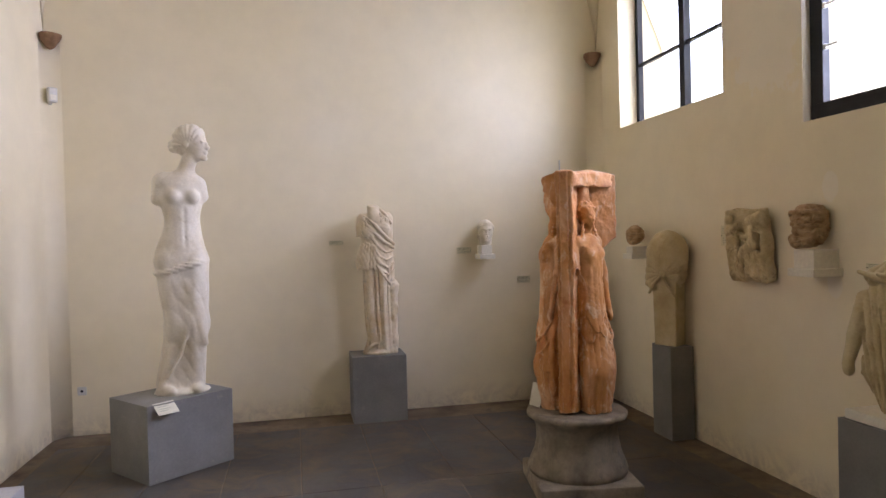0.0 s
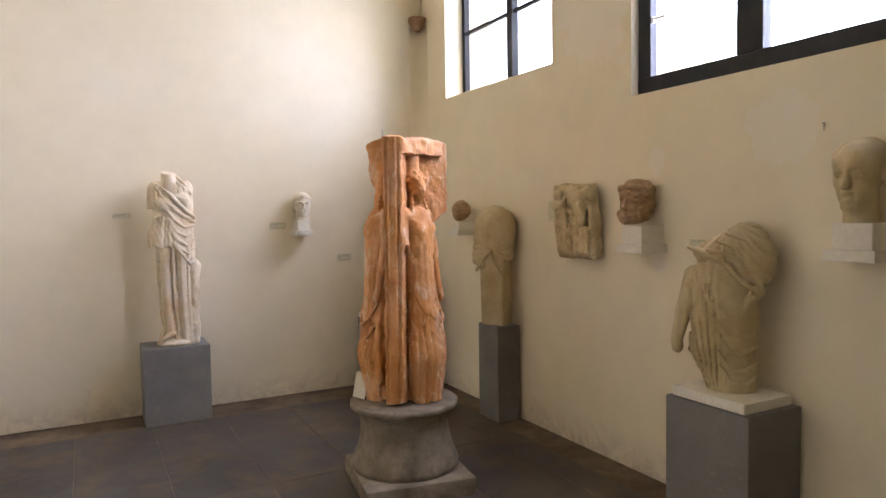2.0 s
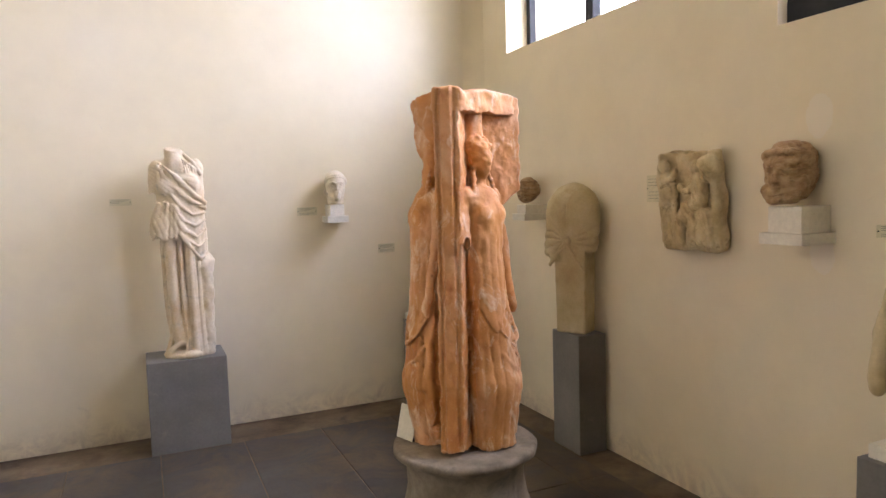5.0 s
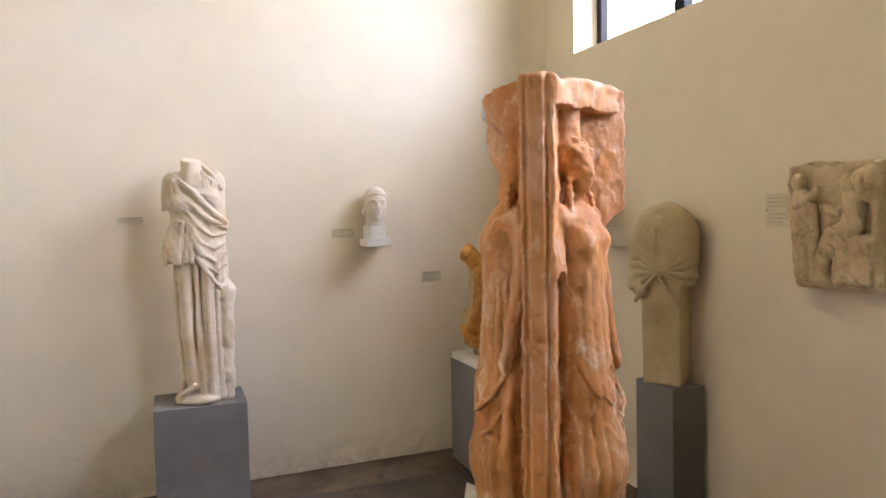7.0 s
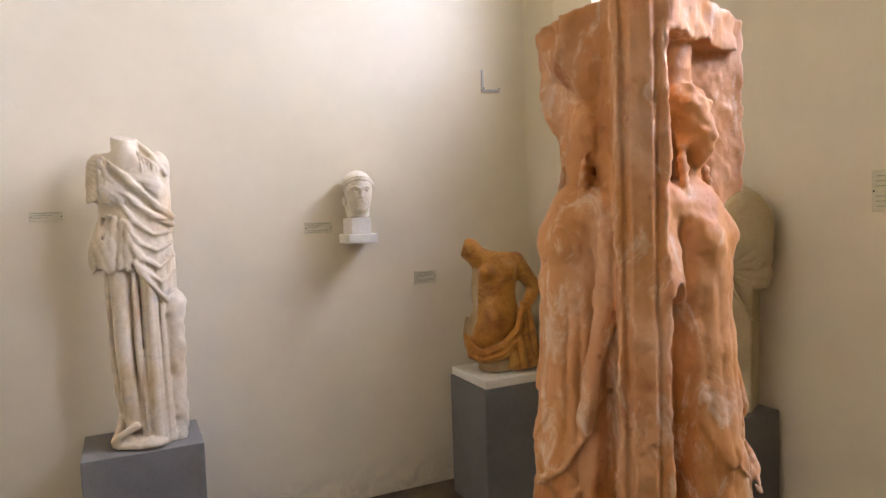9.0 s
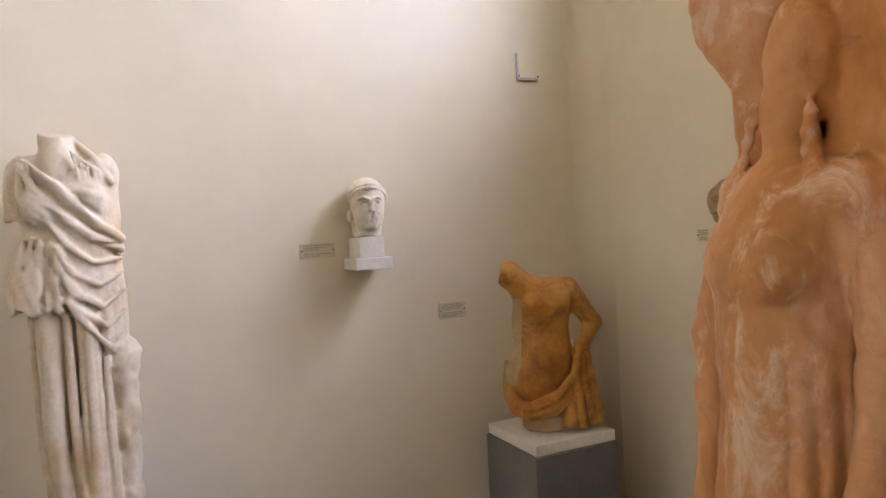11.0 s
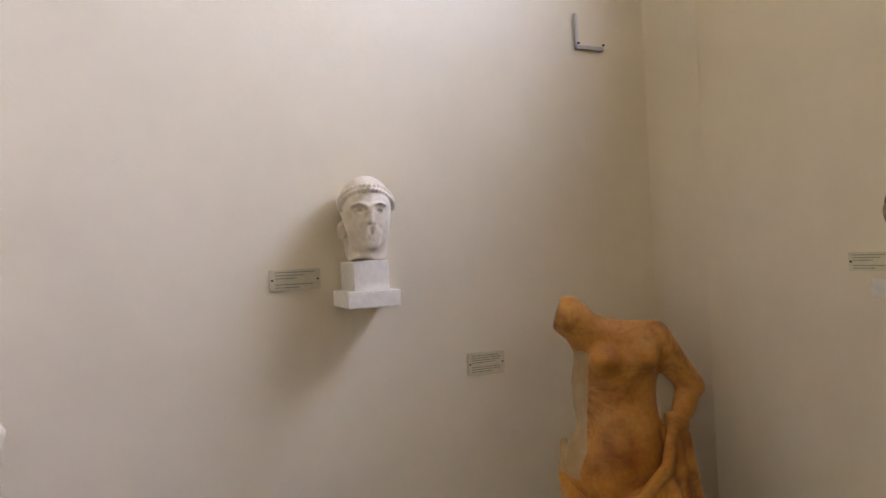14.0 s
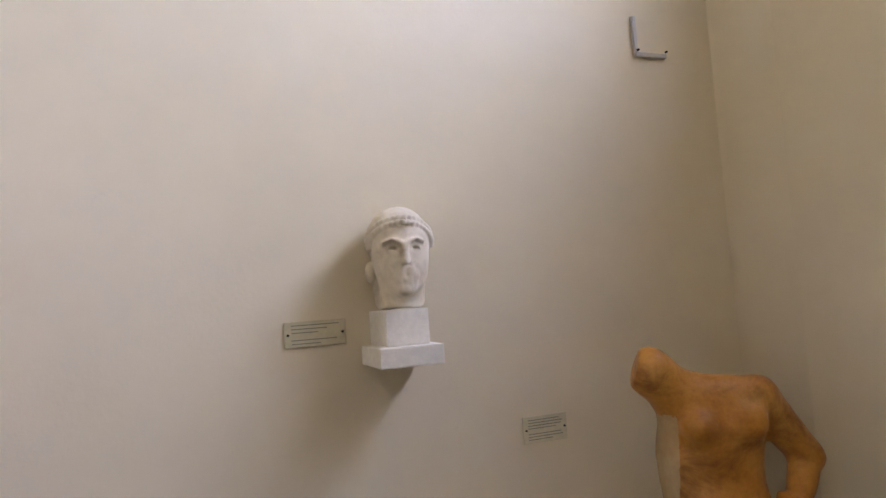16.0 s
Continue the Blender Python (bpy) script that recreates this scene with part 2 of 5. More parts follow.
def wall_with_windows():
    """The window wall: a solid with two openings cut through it."""
    bm = bmesh.new()
    ys = [YF, W2[0], W2[1], W1[0], W1[1], YB + THICK]
    zs = sorted({0.0, W2[2], W1[2], W2[3], W1[3], TOP})
    for y0, y1 in zip(ys, ys[1:]):
        cuts = [w for w in (W1, W2) if w[0] == y0]
        spans = [(0.0, TOP)] if not cuts else [(0.0, cuts[0][2]), (cuts[0][3], TOP)]
        for z0, z1 in spans:
            box_bm(XR, y0, z0, XR + THICK, y1, z1, bm=bm)
    bmesh.ops.remove_doubles(bm, verts=bm.verts, dist=1e-5)
    return tagged(link_mesh("wall_east", bm, WALL), "cream limewashed plaster wall with two high window openings", "wall", kind="structure")


wall_with_windows()
wall("wall_north", XL - THICK, YB, XR, YB + THICK)
wall("wall_west", XL - THICK, YF, XL, YB)
wall("wall_south", XL - THICK, YF - THICK, XR + THICK, YF)


def ceiling():
    """Groin vaults springing from the corner corbels."""
    xm, xh = (XL + XR) / 2, (XR - XL) / 2
    nx, ny = 60, 120
    bm = bmesh.new()
    verts = []
    bay = BAY[1] - BAY[0]
    for j in range(ny + 1):
        y = YF + (YB - YF) * j / ny
        v = ((y - BAY[0]) % bay) / bay * 2 - 1 if y < YB - 1e-6 else 1.0
        row = []
        for i in range(nx + 1):
            s = i / nx * 2 - 1
            s = math.copysign(1 - (1 - abs(s)) ** 1.6, s)
            bx = math.sqrt(max(0.0, 1 - abs(s) ** 2.3))
            by = math.sqrt(max(0.0, 1 - abs(v) ** 2.3))
            row.append(bm.verts.new((xm + xh * s, y, SPRING + 0.02 + RISE * max(bx, by))))
        verts.append(row)
    for j in range(ny):
        for i in range(nx):
            bm.faces.new((verts[j][i], verts[j + 1][i], verts[j + 1][i + 1], verts[j][i + 1]))
    ob = link_mesh("ceiling", bm, WALL, True)
    so = ob.modifiers.new("thick", "SOLIDIFY")
    so.thickness, so.offset = 0.05, -1
    tagged(ob, "cream limewashed groin-vaulted ceiling", "ceiling", kind="structure")
    lid = link_mesh("roof", box_bm(XL - THICK, YF - THICK, TOP + 0.004, XR + THICK, YB + THICK, TOP + 0.2), WALL)
    tagged(lid, "plain flat roof above the vaults", "roof", kind="structure")


ceiling()


def corbel(x, y, ang):
    """A small tapering stone bracket set in the corner under the vault's foot."""
    bm = lathe_bm([(0.012, -0.11), (0.035, -0.095), (0.062, -0.055), (0.082, -0.012), (0.085, 0.0), (0.0845, 0.014)], 20,
                  lambda a, z: 0.004 * math.sin(3 * a + 40 * z))
    ob = link_mesh("vault_corbel", bm, CORBEL)
    ob.matrix_world = pose(x, y, SPRING, 0, 0, ang)
    tagged(ob, "small dark terracotta stone corbel under the vault's foot", "corbel", group="vault corbels")


corbel(XL + 0.075, YB - 0.075, 0)
corbel(XR - 0.075, YB - 0.075, 90)


# ---- windows ----
def glare():
    m, nt, bsdf = mat("bright sky glare")
    bsdf.inputs["Base Color"].default_value = (0.8, 0.8, 0.8, 1)
    bsdf.inputs["Emission Color"].default_value = (0.93, 0.96, 1.0, 1)
    bsdf.inputs["Emission Strength"].default_value = 3.0
    return m


SKY_GLOW = glare()


def window(name, w, x, stile, mullion, bars, label):
    """A steel casement window: outer frame, middle mullion, glazing bars, panes, plastered sill."""
    y0, y1, z0, z1 = w
    top = tagged(new(name), label, "window", kind="structure")
    top.location = (x, (y0 + y1) / 2, z0)
    inv = Matrix.Translation(top.location).inverted()

    def piece(pname, bm, material, parent=top):
        bm.transform(inv)
        return part(pname, bm, material, parent)
    d = 0.055
    g = 0.004
    piece("window_frame", box_bm(x, y0 + g, z0 + g, x + d, y1 - g, z0 + stile, 0.004), IRON)
    piece("window_frame", box_bm(x, y0 + g, z1 - stile, x + d, y1 - g, z1 - g, 0.004), IRON)
    piece("window_frame", box_bm(x + 0.002, y0 + g, z0 + stile, x + d - 0.002, y0 + stile, z1 - stile, 0.004), IRON)
    piece("window_frame", box_bm(x + 0.002, y1 - stile, z0 + stile, x + d - 0.002, y1 - g, z1 - stile, 0.004), IRON)
    ym = (y0 + y1) / 2
    piece("mullion", box_bm(x - 0.006, ym - mullion / 2, z0 + stile, x + d + 0.004, ym + mullion / 2, z1 - stile, 0.004), IRON)
    for a, b in ((y0 + stile, ym - mullion / 2), (ym + mullion / 2, y1 - stile)):
        for zb in bars:
            piece("glazing_bar", box_bm(x + 0.012, a, zb - 0.014, x + 0.042, b, zb + 0.014, 0.003), IRON)
        levels = [z0 + stile, *bars, z1 - stile]
        for za, zb in zip(levels, levels[1:]):
            pane = piece("pane", box_bm(x + 0.025, a, za + 0.002, x + 0.029, b, zb - 0.002), GLASS)
            pane.visible_shadow = False
    return top


window("window_1", W1, 3.315, 0.05, 0.075, [3.155], "black steel casement window with four panes in a deep white reveal")
window("window_2", W2, 3.195, 0.10, 0.15, [], "black steel casement window with thick stiles and two panes")
window_light("window_1_daylight", W1[0] + 0.01, W1[1] - 0.01, W1[2] + 0.01, W1[3] - 0.25, 3.62, 93)
window_light("window_2_daylight", W2[0] + 0.01, W2[1] - 0.01, W2[2] + 0.01, W2[3] - 0.25, 3.62, 188)


def outside():
    g = link_mesh("ground", box_bm(-400, -400, -0.5, 400, 400, -0.16), GROUND)
    tagged(g, "pale dry ground around the building", "ground", kind="structure")
    bd = link_mesh("backdrop", box_bm(6.0, -12, -0.15, 6.05, 22, 14), SKY_GLOW)
    tagged(bd, "plain bright overcast glare outside the windows", "backdrop", kind="structure")


outside()


# ---- floor of stone slabs with a mortar border along the walls ----
def floor():
    bm = box_bm(XL - THICK, YF - THICK, -0.15, XR + THICK, YB + THICK, -0.005)
    tagged(link_mesh("floor", bm, DUST), "worn dark stone slab floor with sandy mortar edges", "floor", kind="structure")


floor()


# ---- solids from distance fields, for carved figures ----
def smin(k, *ds):
    d = ds[0]
    for e in ds[1:]:
        h = np.clip(0.5 + 0.5 * (e - d) / k, 0, 1)
        d = e + (d - e) * h - k * h * (1 - h)
    return d


def smax(k, *ds):
    return -smin(k, *[-d for d in ds])


def turn_z(P, deg):
    c, s = math.cos(radians(deg)), math.sin(radians(deg))
    return np.stack([c * P[:, 0] + s * P[:, 1], -s * P[:, 0] + c * P[:, 1], P[:, 2]], 1)


def ell(P, c, r, eul=None):
    q = P - np.array(c, np.float32)
    if eul:
        q = q @ np.array(Euler([radians(a) for a in eul]).to_matrix(), np.float32)
    r = np.array(r, np.float32)
    k0 = np.linalg.norm(q / r, axis=1)
    k1 = np.linalg.norm(q / (r * r), axis=1) + 1e-6
    return k0 * (k0 - 1) / k1


def cone(P, a, b, ra, rb):
    a, b = np.array(a, np.float32), np.array(b, np.float32)
    ab = b - a
    h = np.clip(((P - a) @ ab) / (ab @ ab), 0, 1)
    return np.linalg.norm(P - a - h[:, None] * ab, axis=1) - (ra + (rb - ra) * h)


def tube(P, pts, ra, rb=None):
    rb = ra if rb is None else rb
    n = len(pts) - 1
    d = None
    for i, (a, b) in enumerate(zip(pts, pts[1:])):
        e = cone(P, a, b, ra + (rb - ra) * i / n, ra + (rb - ra) * (i + 1) / n)
        d = e if d is None else np.minimum(d, e)
    return d


def block(P, c, h, r=0.01, eul=None):
    q = P - np.array(c, np.float32)
    if eul:
        q = q @ np.array(Euler([radians(a) for a in eul]).to_matrix(), np.float32)
    q = np.abs(q) - (np.array(h, np.float32) - r)
    return np.linalg.norm(np.maximum(q, 0), axis=1) + np.minimum(q.max(1), 0) - r


def hashed(i, j, k):
    n = (i * 374761393 + j * 668265263 + k * 1274126177) & 0x7FFFFFFF
    n = ((n ^ (n >> 13)) * 1103515245) & 0x7FFFFFFF
    return ((n ^ (n >> 16)) & 0xFFFF) / 32768.0 - 1.0


def vnoise(P, scale):
    """Smooth value noise in -1..1."""
    q = P * np.array(scale, np.float32) + 100.0
    i = np.floor(q).astype(np.int64)
    f = q - i
    f = f * f * (3 - 2 * f)
    out = 0
    for dx in (0, 1):
        wx = f[:, 0] if dx else 1 - f[:, 0]
        for dy in (0, 1):
            wy = f[:, 1] if dy else 1 - f[:, 1]
            for dz in (0, 1):
                wz = f[:, 2] if dz else 1 - f[:, 2]
                out = out + wx * wy * wz * hashed(i[:, 0] + dx, i[:, 1] + dy, i[:, 2] + dz)
    return out


def ridges(u, sharp=0.6):
    """Fold profile: rounded crests and narrow valleys, in -1..1."""
    s = np.abs(np.sin(u))
    return 2 * s ** sharp - 1


def step(x, a, b):
    t = np.clip((x - a) / (b - a), 0, 1)
    return t * t * (3 - 2 * t)


def carve(name, field, lo, hi, h, material, m, label, category, second=None, second_material=None):
    """Mesh the zero surface of a distance field (surface nets), refining only near the surface."""
    lo, hi = np.array(lo, np.float32), np.array(hi, np.float32)
    n = (np.ceil((hi - lo) / h / 4).astype(int) + 1) * 4
    ax = [lo[i] + h * np.arange(n[i] + 1, dtype=np.float32) for i in range(3)]
    cg = np.stack(np.meshgrid(*[a[::4] for a in ax], indexing="ij"), -1)
    cd = field(cg.reshape(-1, 3)).reshape(cg.shape[:3]).astype(np.float32)
    up = cd.repeat(4, 0).repeat(4, 1).repeat(4, 2)[: n[0] + 1, : n[1] + 1, : n[2] + 1]
    up = np.pad(up, [(0, max(0, n[i] + 1 - up.shape[i])) for i in range(3)], mode="edge")
    near = np.abs(up) < h * 9
    for s in range(3):
        near |= np.roll(near, 2, s) | np.roll(near, -2, s)
    D = up.copy()
    idx = np.argwhere(near)
    pts = np.stack([ax[i][idx[:, i]] for i in range(3)], 1)
    D[near] = np.concatenate([field(c) for c in np.array_split(pts, max(1, len(pts) // 150000))])
    D[0], D[-1], D[:, 0], D[:, -1], D[:, :, 0], D[:, :, -1] = [1.0] * 6
    sg = D < 0
    corners = [(i, j, k) for i in (0, 1) for j in (0, 1) for k in (0, 1)]
    N = [s - 1 for s in D.shape]
    cnt = sum(sg[i:i + N[0], j:j + N[1], k:k + N[2]].astype(np.int8) for i, j, k in corners)
    cells = np.argwhere((cnt > 0) & (cnt < 8))
    acc, num = np.zeros((len(cells), 3)), np.zeros(len(cells))
    for a in corners:
        for s in range(3):
            if a[s]:
                continue
            b = list(a)
            b[s] = 1
            da = D[tuple((cells + a).T)]
            db = D[tuple((cells + b).T)]
            x = (da < 0) != (db < 0)
            t = np.where(x, da / np.where(x, da - db, 1), 0)
            p = np.repeat(np.array(a, float)[None], len(cells), 0)
            p[:, s] += t
            acc += p * x[:, None]
            num += x
    V = lo + h * (cells + acc / num[:, None])
    index = -np.ones(N, np.int64)
    index[tuple(cells.T)] = np.arange(len(cells))
    quads = []
    for s in range(3):
        u, v = (s + 1) % 3, (s + 2) % 3
        sl0, sl1 = [slice(None)] * 3, [slice(None)] * 3
        sl0[s], sl1[s] = slice(0, -1), slice(1, None)
        e = np.argwhere(sg[tuple(sl0)] != sg[tuple(sl1)])
        e = e[(e[:, u] > 0) & (e[:, v] > 0) & (e[:, u] < N[u]) & (e[:, v] < N[v])]
        inside = sg[tuple(e.T)]
        q = []
        for du, dv in ((1, 1), (0, 1), (0, 0), (1, 0)):
            c = e.copy()
            c[:, u] -= du
            c[:, v] -= dv
            q.append(index[tuple(c.T)])
        q = np.stack(q, 1)
        q[~inside] = q[~inside][:, ::-1]
        quads.append(q)
    Q = np.concatenate(quads)
    Q = Q[(Q >= 0).all(1)]
    me = bpy.data.meshes.new(name)
    me.vertices.add(len(V))
    me.vertices.foreach_set("co", V.astype(np.float32).ravel())
    me.loops.add(Q.size)
    me.loops.foreach_set("vertex_index", Q.ravel().astype(np.int32))
    me.polygons.add(len(Q))
    me.polygons.foreach_set("loop_start", np.arange(0, Q.size, 4, dtype=np.int32))
    me.polygons.foreach_set("use_smooth", np.ones(len(Q), bool))
    me.update(calc_edges=True)
    me.validate()
    me.materials.append(material)
    if second:
        me.materials.append(second_material)
        me.polygons.foreach_set("material_index", second(V[Q].mean(1)).astype(np.int32))
    ob = new(name, me)
    ob.matrix_world = m
    return tagged(ob, label, category)


# ---- pedestals, brackets, labels ----
def pedestal(x0, y0, x1, y1, h, label, ang=0.0, material=None):
    cx, cy = (x0 + x1) / 2, (y0 + y1) / 2
    w, d = (x1 - x0) / 2, (y1 - y0) / 2
    ob = link_mesh("pedestal", box_bm(-w, -d, 0, w, d, h, 0.005), material or PLINTH)
    ob.matrix_world = pose(cx, cy, 0, 0, 0, ang)
    return tagged(ob, label, "pedestal")


def slab(x0, y0, z0, x1, y1, z1, label):
    ob = link_mesh("plinth_slab", box_bm(x0, y0, z0, x1, y1, z1, 0.006), WHITE)
    return tagged(ob, label, "plinth slab")


def bracket(face, lo, hi, z0, z1, z2, out, inset, label):
    """A white stepped bracket fixed to a wall. face: 'N' or 'E'; lo..hi along the wall; out: how far it stands out."""
    top = new("wall_bracket")
    mid = (lo + hi) / 2
    if face == "N":
        top.location = (mid, YB, z0)
        a = box_bm(lo - mid, -out, 0, hi - mid, 0, z1 - z0, 0.004)
        b = box_bm(lo - mid + inset, -out + inset, z1 - z0, hi - mid - inset, 0, z2 - z0, 0.004)
    else:
        top.location = (XR, mid, z0)
        a = box_bm(-out, lo - mid, 0, 0, hi - mid, z1 - z0, 0.004)
        b = box_bm(-out + inset, lo - mid + inset, z1 - z0, 0, hi - mid - inset, z2 - z0, 0.004)
    part("ledge", a, WHITE, top)
    part("block", b, WHITE, top)
    return tagged(top, label, "bracket", group="white wall brackets")


def wall_label(face, lo, hi, z0, z1, lines, label):
    """A small clear label plate with two screws and lines of print."""
    top = new("exhibit_label")
    mid, zm = (lo + hi) / 2, (z0 + z1) / 2
    w, h = (hi - lo) / 2, (z1 - z0) / 2
    m = pose(mid, YB, zm) if face == "N" else pose(XR, mid, zm, 0, 0, -90)
    part("plate", box_bm(-w, -0.006, -h, w, -0.001, h, 0.001, 1), PLATE, top)
    for s in (-1, 1):
        scr = lathe_bm([(0.003, 0.0), (0.003, 0.002), (0.002, 0.003)], 10)
        scr.transform(pose(s * (w - 0.008), -0.006, 0, 90))
        part("screw", scr, BLACK, top)
    n = len(lines)
    for i, ln in enumerate(lines):
        if ln <= 0:
            continue
        z = h * 0.72 - 2 * h * 0.72 * i / max(1, n - 1)
        part("print_line", box_bm(-w * 0.78, -0.0068, z - 0.0011, -w * 0.78 + 2 * w * 0.78 * ln, -0.0061, z + 0.0011), INK, top)
    top.matrix_world = m
    return tagged(top, label, "label", group="exhibit labels")


# ---- figures ----
def head_field(P, c, s=1.0, yaw=0.0, hair=1.0, curl=None):
    """A life-size head of height about 0.24 * s, facing -y, chin to crown, with its centre at c."""
    q = turn_z((P - np.array(c, np.float32)) / s, yaw)
    d = smin(0.035, ell(q, (0, 0.012, 0.035), (0.078, 0.098, 0.088)), ell(q, (0, -0.025, -0.035), (0.055, 0.069, 0.082)))
    d = smin(0.014, d, cone(q, (0, -0.090, 0.016), (0, -0.108, -0.026), 0.008, 0.012), ell(q, (0, -0.100, -0.030), (0.016, 0.012, 0.010)))
    d = smin(0.018, d, ell(q, (0, -0.082, -0.096), (0.024, 0.020, 0.020)))
    d = smin(0.006, d, ell(q, (0, -0.0955, -0.054), (0.022, 0.010, 0.006)), ell(q, (0, -0.094, -0.065), (0.019, 0.010, 0.007)))
    for sx in (-1, 1):
        d = smax(0.018, d, -ell(q, (sx * 0.032, -0.104, 0.010), (0.021, 0.014, 0.014)))
        d = smin(0.004, d, ell(q, (sx * 0.031, -0.0825, 0.008), (0.0155, 0.012, 0.0095)))
        d = smin(0.004, d, tube(q, [(sx * 0.017, -0.090, 0.013), (sx * 0.032, -0.0935, 0.0195), (sx * 0.048, -0.082, 0.012)], 0.0028))
        d = smin(0.010, d, ell(q, (sx * 0.078, 0.012, -0.005), (0.009, 0.018, 0.032)))
    if hair:
        cap = ell(q, (0, 0.022, 0.052), (0.087, 0.105, 0.086))
        w = curl if curl is not None else ridges(np.arctan2(q[:, 0], q[:, 2] - 0.02) * 9 + 60 * q[:, 1] + 2 * vnoise(q, 20), 0.6)
        cap = cap - 0.005 * w * hair
        cut = q[:, 1] * 0.8 - q[:, 2] + 0.035
        cap = smax(0.010, cap, -(cut + 0.075))
        d = smin(0.005, d, cap)
    return d * s


def fold_angle(P, cx, cy):
    return np.arctan2(P[:, 0] - cx, -(P[:, 1] - cy))


def aphrodite(P):
    x, y, z = P.T
    body = smin(0.08, ell(P, (0.012, 0.0, 1.43), (0.158, 0.108, 0.17)), ell(P, (0.015, 0.0, 1.21), (0.128, 0.100, 0.19)),
                ell(P, (0.0, 0.01, 1.00), (0.180, 0.13, 0.20)))
    body = smin(0.06, body, cone(P, (-0.105, 0.0, 1.545), (0.128, 0.0, 1.52), 0.062, 0.058))
    body = smin(0.03, body, cone(P, (-0.135, 0.005, 1.53), (-0.152, 0.01, 1.41), 0.056, 0.048), cone(P, (0.135, 0.0, 1.51), (0.165, 0.0, 1.43), 0.052, 0.044))
    body = smin(0.025, body, ell(P, (-0.05, -0.090, 1.425), (0.052, 0.045, 0.048)), ell(P, (0.085, -0.088, 1.42), (0.052, 0.045, 0.048)))
    body = smin(0.05, body, cone(P, (0.035, 0, 1.57), (0.085, -0.01, 1.73), 0.064, 0.054))
    body = body + 0.004 * np.exp(-((x - 0.02) / 0.014) ** 2) * step(z, 1.02, 1.1) * step(-z, -1.38, -1.3) * (y < 0)
    body = smax(0.01, body, -ell(P, (0.02, -0.112, 1.125), (0.008, 0.014, 0.010)))
    legs = smin(0.07, cone(P, (-0.085, 0.0, 0.95), (-0.035, -0.02, 0.50), 0.110, 0.082), cone(P, (-0.035, -0.02, 0.5), (-0.10, 0.05, 0.06), 0.082, 0.082),
                cone(P, (0.085, -0.02, 0.95), (0.080, -0.055, 0.50), 0.110, 0.088), cone(P, (0.080, -0.055, 0.5), (0.065, -0.02, 0.05), 0.088, 0.072),
                cone(P, (0.0, 0.05, 0.9), (-0.005, 0.05, 0.45), 0.13, 0.095), cone(P, (-0.005, 0.05, 0.45), (-0.06, 0.06, 0.06), 0.095, 0.12))
    w = step(-z, -0.86, -0.76)
    a = fold_angle(P, 0.0, 0.05)
    n = vnoise(P, (5, 5, 3))
    fade = 0.35 + 0.65 * step(vnoise(P, (3.1, 3.1, 2.1)), -0.4, 0.5)
    legs = legs - w * fade * (0.0055 * ridges(a * 7.0 + z * 8.5 + 1.8 * n, 0.55) * (0.35 + 0.65 * step(np.abs(a), 0.1, 0.8)))
    legs = legs - w * 0.0022 * ridges((x * 0.9 + z * 0.55) * 48 + 3 * n, 0.6) * step(-np.abs(a), -1.2, -0.4)
    legs = smin(0.03, legs, tube(P, [(0.02, -0.105, 0.80), (0.12, -0.13, 0.52), (0.135, -0.12, 0.36)], 0.016, 0.026))
    legs = smin(0.02, legs, tube(P, [(-0.08, -0.07, 0.34), (-0.13, -0.05, 0.14), (-0.18, -0.05, 0.03)], 0.02, 0.032))
    legs = smin(0.015, legs, tube(P, [(0.03, -0.14, 0.50), (-0.03, -0.125, 0.30), (-0.12, -0.09, 0.12)], 0.009, 0.014))
    belt = tube(P, [(0.03, -0.135, 0.925), (-0.09, -0.130, 0.885), (-0.175, -0.05, 0.865), (-0.18, 0.05, 0.87), (-0.08, 0.14, 0.90), (0.09, 0.14, 0.95), (0.175, 0.05, 0.965),
                    (0.170, -0.06, 0.955), (0.10, -0.125, 0.94), (0.03, -0.135, 0.925)], 0.015)
    belt = belt - 0.006 * ridges(z * 120 + 25 * x + 2 * vnoise(P, 9), 0.6)
    feet = np.minimum(ell(P, (-0.13, -0.07, 0.03), (0.045, 0.11, 0.036), (0, 0, 15)), ell(P, (0.075, -0.09, 0.03), (0.046, 0.11, 0.036)))
    base = ell(P, (-0.02, -0.01, 0.005), (0.20, 0.16, 0.03))
    d = smin(0.02, smin(0.035, body, legs), belt)
    d = smin(0.02, d, feet, base)
    hc = np.array((0.104, -0.012, 1.812), np.float32)
    q = turn_z((P - hc) / 1.1, 58)
    hd = head_field(P, tuple(hc), 1.1, 58, 0)
    wave = ridges(np.arctan2(q[:, 2] + 0.02, q[:, 1]) * 10 + q[:, 0] * 25 + 1.5 * vnoise(q, 14), 0.6)
    hair = smin(0.02, ell(q, (0, 0.022, 0.052), (0.095, 0.108, 0.082)), ell(q, (0, 0.06, 0.0), (0.078, 0.065, 0.07))) - 0.006 * wave
    hair = smax(0.012, hair, -(q[:, 1] + 0.075 + 0.9 * np.clip(q[:, 2] - 0.055, -1, 0) * -0.9))
    bun = ell(q, (0.0, 0.125, -0.005), (0.045, 0.046, 0.048)) - 0.005 * ridges(q[:, 2] * 120 + 30 * q[:, 0], 0.6)
    hd = smin(0.008, hd, 1.1 * hair, 1.1 * bun)
    return smin(0.014, d, hd) - 0.0012 * vnoise(P, 45)


def laid(pts, a, b, out=0.0):
    """Points (x, z) laid on the front of an upright oval column of half-widths a, b."""
    return [(x, -b * math.sqrt(max(0.0, 1 - (x / a) ** 2)) - out, z) for x, z in pts]


